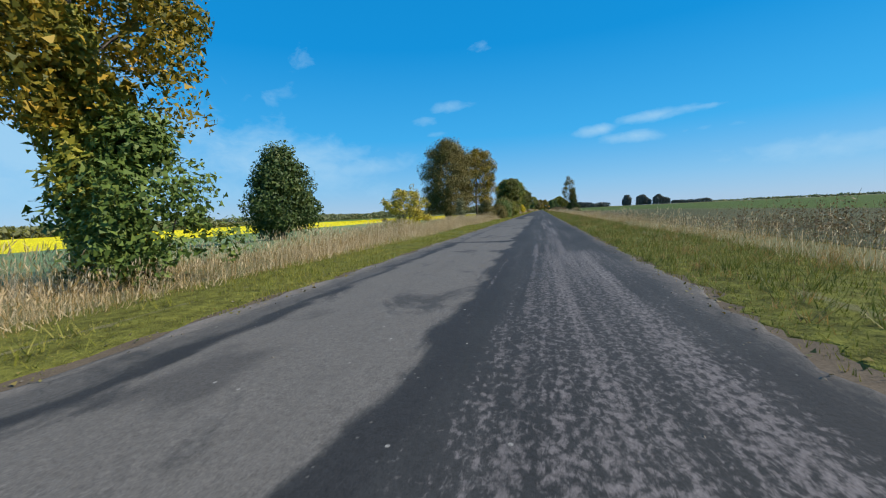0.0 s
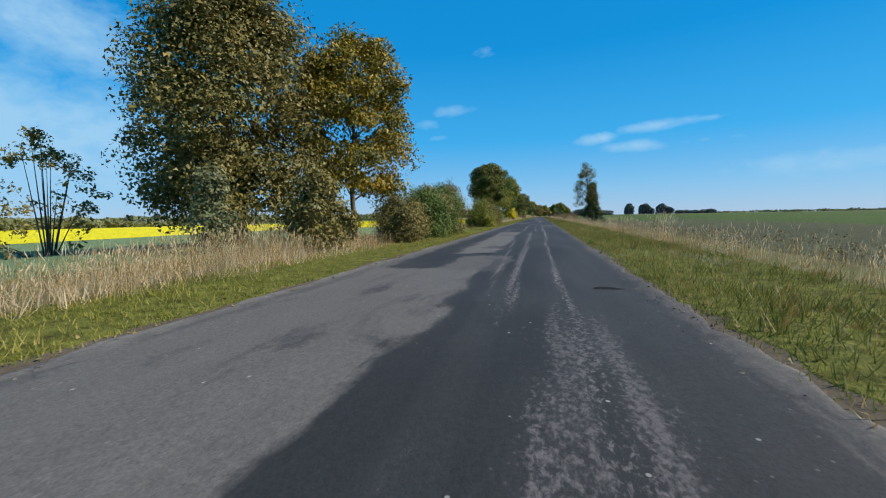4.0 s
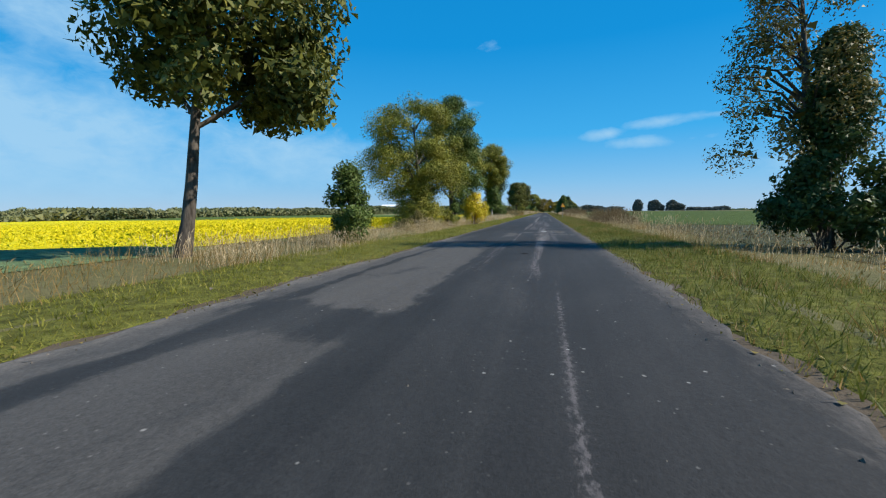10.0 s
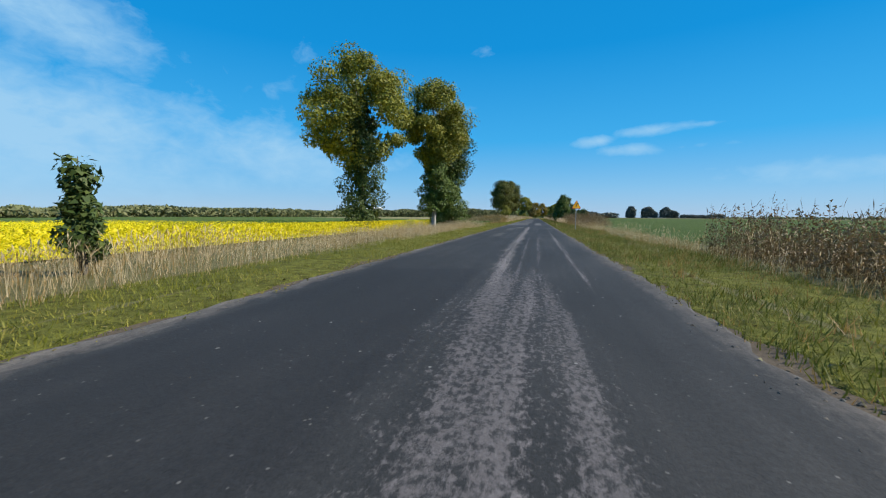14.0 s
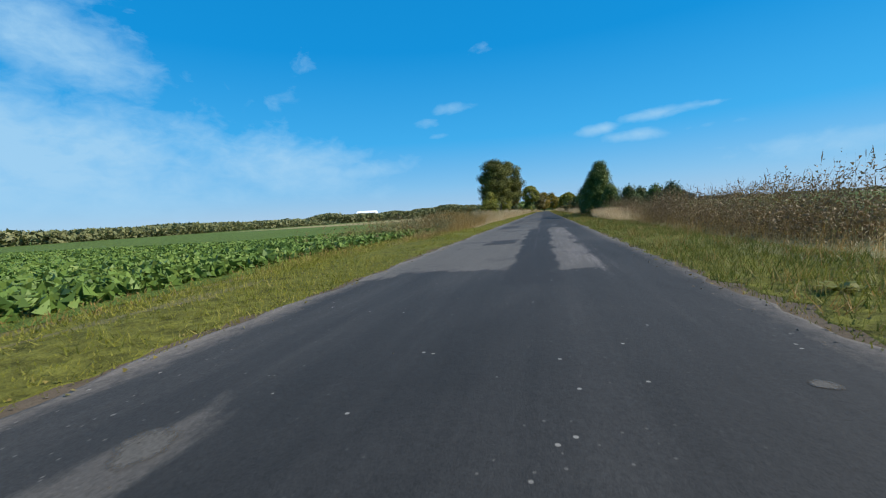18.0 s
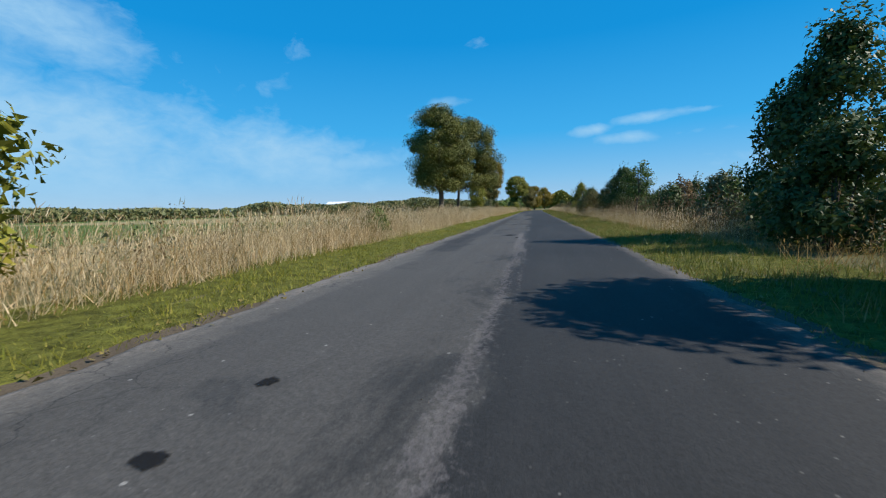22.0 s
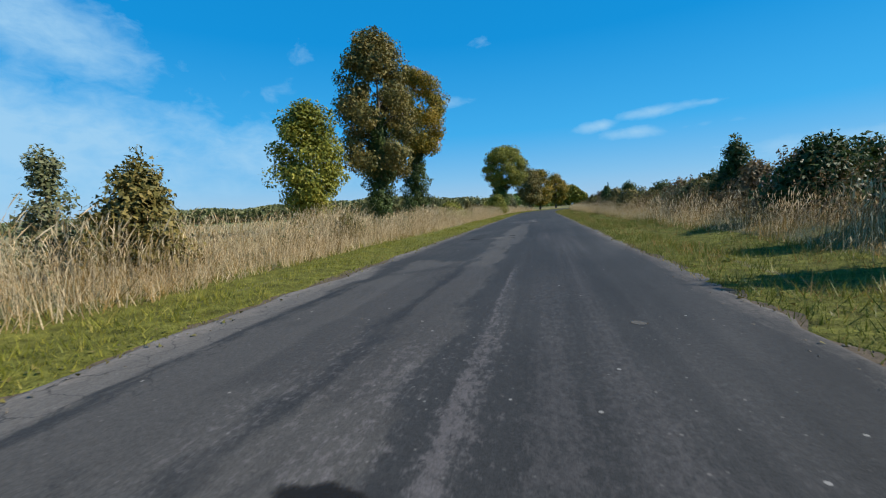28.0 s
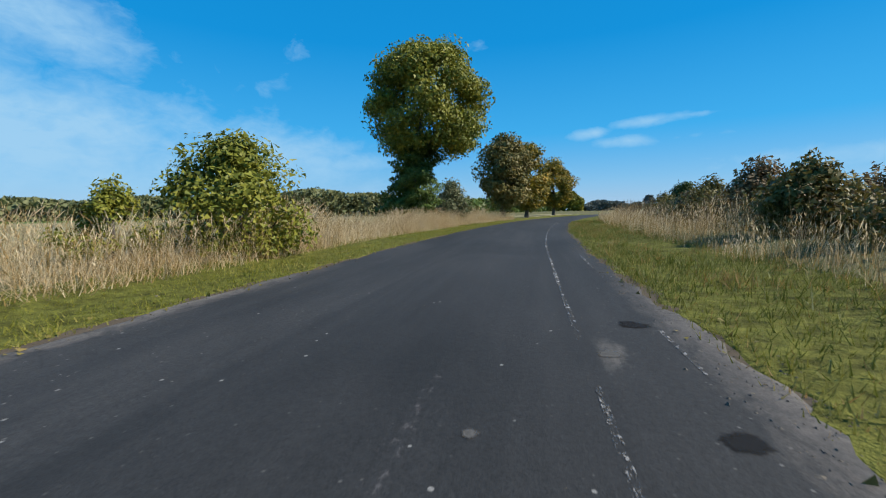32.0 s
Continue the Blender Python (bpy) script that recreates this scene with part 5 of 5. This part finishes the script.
# ---- grass and weeds ----
def blades(name, x, y, height, width, rng, lean=0.35, head=0.0, wind=(0.06, 0.03)):
    """Grass: thin leaning blades, with a drooping feathery head on some."""
    n = len(x)
    z0 = ground_z(x, y) - 0.02
    t = rng.random(n) * np.pi
    sx, sy = np.cos(t), np.sin(t)
    lx = (rng.normal(size=n) * lean + wind[0]) * height
    ly = (rng.normal(size=n) * lean + wind[1]) * height
    w = width * (0.7 + 0.6 * rng.random(n))
    low = np.stack([x - sx * w, y - sy * w, z0], 1)
    low2 = np.stack([x + sx * w, y + sy * w, z0], 1)
    tip = np.stack([x + lx, y + ly, z0 + height], 1)
    tri = [np.stack([low, low2, tip], 1)]
    if head > 0:
        k = np.flatnonzero(rng.random(n) < head)
        long = (0.16 + 0.16 * rng.random(len(k)))[:, None] * np.clip(height[k], 0.4, 1.2)[:, None]
        way = np.stack([lx[k] * 1.6, ly[k] * 1.6, height[k] * 0.9], 1)
        way /= np.linalg.norm(way, axis=1, keepdims=True)
        half = np.stack([sx[k], sy[k], 0 * sx[k]], 1) * (width * 0.6 + 0.006) * (0.6 + 0.8 * rng.random(len(k)))[:, None]
        a, c, e = tip[k] - way * long * 0.5, tip[k], tip[k] + way * long * 0.6
        e[:, 2] -= long[:, 0] * 0.12
        tri += [np.stack([a, c + half, e], 1), np.stack([a, e, c - half], 1)]
    return polys(name, np.concatenate(tri).reshape(-1, 3), 3)


def strip(n, off0, off1, y0, y1, rng, power=1.0, gaps=0.0):
    """Places along the road at offsets off0 to off1 from its middle; gaps thins them out in drifts."""
    y = y0 + (y1 - y0) * rng.random(n)
    o = off0 + (off1 - off0) * rng.random(n) ** power
    if gaps:
        keep = rng.random(n) < 1 - gaps * (0.5 + 0.5 * np.sin(y * 0.9 + 2.2 * np.sin(y * 0.23) + o * 1.3))
        keep &= ~((y > 294.2 + 0.4 * np.sin(3 * o)) & (y < 299.8 + 0.5 * np.sin(2 * o)) & (o < -4.6))  # mown way into the meadow
        y, o = y[keep], o[keep]
    return o + road_x(y), y


def grass(name, label, n, off0, off1, y0, y1, h0, h1, width, kind, seed, head=0.0, power=1.0, gaps=0.0, lean=0.36):
    rng = np.random.default_rng(seed + 900)
    x, y = strip(n, off0, off1, y0, y1, rng, power, gaps)
    drift = 0.5 + 0.55 * (0.5 + 0.5 * np.sin(y * 0.47 + x * 0.8) * np.sin(y * 0.13 + 1)) + 0.2 * np.sin(y * 1.3 + 2 * np.sin(x * 1.1)) * np.sin(x * 1.9)
    h = (h0 + (h1 - h0) * rng.random(len(x)) ** 1.3) * drift
    return tagged(put(name, blades(name, x, y, h, width, rng, lean, head), LEAF[kind]), label, "grass", kind="stuff")


END = 420
grass("verge_grass", "short green mown grass along the asphalt", 270000, -5.6, -3.06, -4, END, 0.05, 0.15, 0.009, "lawn", 1, lean=0.5)
grass("verge_grass", "shaggy green grass along the crumbling asphalt edge", 250000, 3.08, 5.9, -4, END, 0.08, 0.25, 0.008, "shaggy", 2, lean=0.42)
grass("verge_grass", "wide strip of green grass before a beet field", 34000, -7.4, -5.3, 184, 226, 0.06, 0.2, 0.010, "lawn", 19, lean=0.5)
grass("verge_grass", "dry blades among the green of the verge", 40000, 3.2, 6.2, -4, END, 0.10, 0.25, 0.006, "reed", 18, gaps=0.6, lean=0.42)
grass("tall_grass", "dry straw-coloured tall grass beside the road", 22000, -9.6, -4.7, -6, 62, 0.35, 0.85, 0.004, "reed", 3, head=0.6, gaps=0.5, lean=0.2)
grass("tall_grass", "dry pale straw grass in front of a crop field", 24000, -9.8, -4.9, -6, 62, 0.45, 0.95, 0.003, "straw", 4, head=0.9, gaps=0.5, lean=0.18)
grass("tall_grass", "shaggy lower leaves of dry grass", 16000, -8.5, -4.7, -6, 62, 0.2, 0.6, 0.007, "straw", 16, gaps=0.4, lean=0.55)
grass("tall_grass", "low rough grass in front of a crop field", 12000, -9.6, -5.0, 60, 112, 0.15, 0.45, 0.006, "reed", 12, head=0.4, gaps=0.6)
grass("tall_grass", "dry rough grass in front of yellow bloom", 16000, -10.4, -5.0, 110, 192, 0.25, 0.65, 0.005, "reed", 13, head=0.6, gaps=0.6, lean=0.24)
grass("tall_grass", "pale feathery grass in front of yellow bloom", 24000, -8.6, -4.9, 110, 192, 0.35, 0.75, 0.0035, "straw", 14, head=0.9, gaps=0.6, lean=0.2)
grass("tall_grass", "dense dry pale meadow grass", 110000, -13, -4.8, 230, END + 10, 0.55, 1.35, 0.003, "straw", 5, head=0.9, gaps=0.35, power=0.6, lean=0.19)
grass("tall_grass", "dense brownish meadow grass", 70000, -14, -4.8, 212, END + 10, 0.45, 1.3, 0.004, "reed", 6, head=0.7, gaps=0.5, power=0.7, lean=0.22)
grass("tall_grass", "shaggy lower leaves of the meadow grass", 75000, -9.5, -4.7, 222, END + 10, 0.25, 0.75, 0.007, "straw", 15, gaps=0.5, power=0.6, lean=0.55)
grass("tall_grass", "brown lower leaves of the meadow grass", 45000, -9.5, -4.7, 208, END + 10, 0.25, 0.8, 0.007, "reed", 17, gaps=0.8, power=0.6, lean=0.5)
grass("tall_grass", "tall brownish grass at the corner of a meadow", 13000, -10, -5.0, 218, 238, 0.75, 1.3, 0.005, "reed", 20, head=0.8, gaps=0.3, lean=0.2)
grass("tall_grass", "thin pale grass on the edge of a beet field", 6000, -8.2, -5.6, 190, 228, 0.12, 0.35, 0.006, "reed", 11, head=0.4, gaps=0.8)
grass("tall_grass", "sparse dry grass stalks along a field", 24000, 5.3, 8.2, -6, 200, 0.15, 0.5, 0.005, "reed", 7, head=0.5, gaps=0.8, lean=0.3)
grass("tall_grass", "pale dry reedy stalks along a field", 16000, 5.6, 8.2, -6, 200, 0.3, 0.9, 0.003, "straw", 8, head=0.95, gaps=1.0, lean=0.15)
grass("tall_grass", "tall pale reeds and dry grass below shrubs", 36000, 5.4, 8.2, 258, END + 10, 0.35, 1.0, 0.003, "straw", 9, head=0.95, gaps=0.8, lean=0.16)
grass("tall_grass", "brown-green tall grass below shrubs", 46000, 5.3, 10, 198, END + 10, 0.3, 0.9, 0.006, "reed", 10, head=0.5, gaps=0.5, lean=0.35)


def tufts(name, label, n, per, off0, off1, y0, y1, h0, h1, kind, seed, spread=0.08, power=1.0):
    """Separate tufts of leaning blades."""
    rng = np.random.default_rng(seed + 700)
    x, y = strip(n, off0, off1, y0, y1, rng, power, 0.5)
    big = 0.5 + 0.9 * rng.random(len(x))
    h = (h0 + (h1 - h0) * rng.random((len(x), per))) * big[:, None]
    x = x[:, None] + rng.normal(size=(len(x), per)) * spread * big[:, None]
    y = y[:, None] + rng.normal(size=x.shape) * spread * big[:, None]
    return tagged(put(name, blades(name, x.ravel(), y.ravel(), h.ravel(), 0.007, rng, 0.5), LEAF[kind]), label, "grass", kind="stuff")


tufts("grass_tufts", "shaggy green tufts overhanging the crumbled asphalt", 3600, 18, 3.05, 5.9, -4, END, 0.12, 0.27, "shaggy", 1, power=0.8)
tufts("grass_tufts", "dry shaggy tufts on the verge", 2400, 18, 3.3, 6.6, -4, END, 0.10, 0.28, "reed", 2)
grass("edge_grass", "short grass creeping over the asphalt edge", 34000, 2.94, 3.25, -6, END, 0.05, 0.17, 0.008, "shaggy", 22, gaps=0.5)
grass("edge_grass", "short grass creeping over the asphalt edge", 26000, -3.22, -2.98, -6, END, 0.04, 0.12, 0.008, "lawn", 23, gaps=0.5)
grass("edge_grass", "dry brown grass on the asphalt edge", 18000, 2.92, 3.3, -6, END, 0.04, 0.14, 0.008, "reed", 24, gaps=0.7)
tufts("grass_tufts", "green tufts in short verge grass", 1500, 16, -5.6, -3.15, -4, END, 0.08, 0.22, "lawn", 3, power=0.6)


def litter(name, label, n, off0, off1, y0, y1, size, material, seed, category, lift=0.012):
    """Small flat pieces lying along the asphalt's edge."""
    rng = np.random.default_rng(seed + 60)
    x, y = strip(n, off0, off1, y0, y1, rng, 1.0, 0.6)
    o = np.abs(x - road_x(y))
    z = np.where(o < HALF, road_z(x, y), ground_z(x, y) + 0.02) + lift
    return tagged(put(name, leaves(name, np.stack([x, y, z], 1), size, rng, 0.8, out=np.tile([0.0, 0.0, 3.0], (len(x), 1))), material), label, category, kind="stuff")


litter("fallen_leaves", "brown fallen leaves along the asphalt edge", 9000, -3.35, -2.75, -4, END, 0.04, LEAF["rust"], 1, "fallen leaves")
litter("fallen_leaves", "brown leaf litter in the verge", 4000, 2.8, 3.4, -4, END, 0.045, LEAF["rust"], 2, "fallen leaves")


litter("fallen_leaves", "small pale dry leaves scattered in the verge grass", 500, -4.6, -3.05, -4, END, 0.035, GRAVEL, 3, "fallen leaves", lift=0.07)


def reed_clump(x, y, height, seed):
    """A standing clump of pale reeds with feathery heads over a bush of dry leaves."""
    rng = np.random.default_rng(seed + 1300)
    root = tagged(empty("reed_clump", x, y, GZ(x, y)), "standing clump of tall pale reeds with feathery heads", "reeds", group="reed clumps")
    for name, n, h0, h1, width, kind, lean, head, spread in (("plume", 46, 0.65, 1.0, 0.004, "straw", 0.12, 1.0, 0.22), ("foliage", 90, 0.25, 0.6, 0.008, "reed", 0.4, 0.0, 0.28)):
        px, py = x + rng.normal(size=n) * spread, y + rng.normal(size=n) * spread * 1.3
        me = blades(name, px, py, height * (h0 + (h1 - h0) * rng.random(n)), width, rng, lean, head)
        me.transform(Matrix.Translation((-x, -y, -GZ(x, y))))
        put(name, me, LEAF[kind], root)
    return root


for i, (x, y, hh) in enumerate(((6.1, 63.9, 1.25), (6.5, 64.8, 1.1), (6.3, 72.3, 1.0), (6.8, 80.5, 1.1), (6.9, 81.6, 0.95), (6.2, 98.5, 1.0), (6.9, 100.8, 1.05), (7.2, 34.2, 1.0), (6.4, 122.4, 1.0), (6.8, 129.6, 1.05), (6.5, 262.6, 1.05), (6.7, 276.0, 1.1), (6.3, 290.5, 1.0), (6.5, 331.0, 1.1), (6.3, 333.4, 1.0), (6.6, 340.2, 1.1), (-6.2, 62.4, 0.9), (-6.6, 58.9, 1.0))):
    reed_clump(x, y, hh, i)


def pebbles(name, label, n, off0, off1, y0, y1, size, material, seed):
    """Loose stones: small lumpy eight-sided grains."""
    rng = np.random.default_rng(seed + 80)
    x, y = strip(n, off0, off1, y0, y1, rng, 1.0, 0.5)
    m = len(x)
    o = np.abs(x - road_x(y))
    c = np.stack([x, y, np.where(o < HALF - 0.15, road_z(x, y), ground_z(x, y) + 0.012)], 1)
    r = size * (0.5 + rng.random((m, 3)) ** 2 * 1.5)
    ex, ey, ez = (np.eye(3)[k][None, :] * r[:, k:k + 1] for k in range(3))
    t = rng.random(m)[:, None] * 0.6
    ex, ey = ex + t * ey, ey - t * ex
    tri = []
    for a in (1, -1):
        for d in (1, -1):
            tri.append(np.stack([c + a * ex, c + d * ey, c + ez * 0.8] if a * d > 0 else [c + d * ey, c + a * ex, c + ez * 0.8], 1))
    return tagged(put(name, polys(name, np.concatenate(tri).reshape(-1, 3), 3), material), label, "gravel", kind="stuff")


pebbles("loose_gravel", "loose pale gravel crumbs on the road edge", 5000, 2.55, 3.3, -4, END, 0.014, GRAVEL, 1)
pebbles("loose_gravel", "broken asphalt crumbs and stones on the shoulder", 2600, 2.7, 3.35, 355, 400, 0.009, GRAVEL, 2)
pebbles("loose_gravel", "loose pale gravel crumbs on the road edge", 3000, -3.3, -2.6, -4, END, 0.012, GRAVEL, 3)
pebbles("loose_gravel", "scattered small pale stones on the asphalt", 1500, -2.6, 2.6, -4, END, 0.007, GRAVEL, 4)


def weeds(name, label, n, off0, off1, y0, y1, h0, h1, kind, seed, per=17, leaf=0.056):
    """Tall branching weeds: stalks with small leaves and seed heads."""
    rng = np.random.default_rng(seed + 300)
    x, y = strip(n, off0, off1, y0, y1, rng, 1.0, 0.6)
    n = len(x)
    drift = 0.55 + 0.45 * (0.5 + 0.5 * np.sin(y * 0.8 + 1.7 * np.sin(x * 1.1)) * np.cos(y * 0.37 + x * 0.6))
    h = (h0 + (h1 - h0) * rng.random(n)) * drift * 1.15
    me = blades(name, x, y, h, 0.006, rng, 0.16, 0.5)
    ob = tagged(put(name, me, LEAF[kind]), label, "weeds", kind="stuff")
    q = rng.random((n, per)) ** 0.8
    lx = x[:, None] + rng.normal(size=(n, per)) * 0.15 * (1.15 - q) + 0.06 * q * h[:, None]
    ly = y[:, None] + rng.normal(size=(n, per)) * 0.15 * (1.15 - q)
    lz = ground_z(lx, ly) + q * h[:, None]
    put("weed_leaves", leaves("weed_leaves", np.stack([lx, ly, lz], -1).reshape(-1, 3), leaf, rng), LEAF[kind], ob)
    return ob


grass("tall_grass", "pale dry grass in front of withered weeds", 14000, 5.5, 7.2, 219, 236, 0.35, 0.95, 0.006, "straw", 21, head=0.8, gaps=0.5)
weeds("weeds", "dark withered weeds along a field edge", 900, 8.5, 13, 2, 22, 0.4, 1.3, "weed", 6)
weeds("weeds", "low thin brown weeds on harrowed soil", 1800, 7.2, 13, 20, 142, 0.15, 0.6, "weed", 10, per=10)
tufts("grass_tufts", "thin green growth on harrowed soil", 1800, 10, 8, 18, -4, 142, 0.06, 0.22, "lawn", 4)
weeds("weeds", "tall reddish-brown withered weeds", 3000, 6.4, 9.5, 142, 157, 0.5, 1.6, "weed", 1)
weeds("weeds", "tall dark withered weeds with seed heads", 7500, 6.3, 11, 200, 240, 0.5, 1.9, "weed", 2)
weeds("weeds", "mixed brown and green tall weeds", 6500, 6.6, 11, 240, 345, 0.5, 1.9, "weed", 3)
weeds("weeds", "green tall weeds in dry meadow", 1800, -11, -5.4, 212, 350, 0.5, 1.3, "grey", 4)
weeds("weeds", "mixed dull green weeds on the meadow edge", 1500, -11, -5.3, 214, 242, 0.6, 1.35, "grey", 8)
weeds("weeds", "brown withered weeds on the meadow edge", 1300, -12, -5.5, 217, 242, 0.6, 1.4, "weed", 9)
weeds("weeds", "brown withered weeds in dry meadow", 1500, -12, -5.6, 206, 400, 0.5, 1.3, "weed", 7)
weeds("weeds", "withered weeds on the bank", 4500, 7, 13, 345, END + 20, 0.9, 1.6, "weed", 5)


def crop(name, label, n, x0, x1, y0, y1, z0, z1, kind, leaf, seed):
    rng = np.random.default_rng(seed)
    u = rng.random(n) ** 1.7
    x = x0 + (x1 - x0) * u
    y = y0 + (y1 - y0) * rng.random(n)
    x = np.round(x / 0.5) * 0.5 + rng.normal(size=n) * 0.09 if kind == "beet" else x
    z = ground_z(x, y) + z0 + (z1 - z0) * rng.random(n)
    return tagged(put(name, leaves(name, np.stack([x, y, z], 1), leaf, rng, 0.75, -0.4), LEAF[kind]), label, "crop", kind="stuff")


crop("beet_plants", "leafy green sugar beet plants in rows", 70000, -7.0, -60, 190, 222, 0.0, 0.27, "beet", 0.19, 1)
crop("bloom", "yellow flowering mustard plants", 110000, -10.4, -60, 114, 190, 0.05, 0.75, "rape", 0.09, 2)
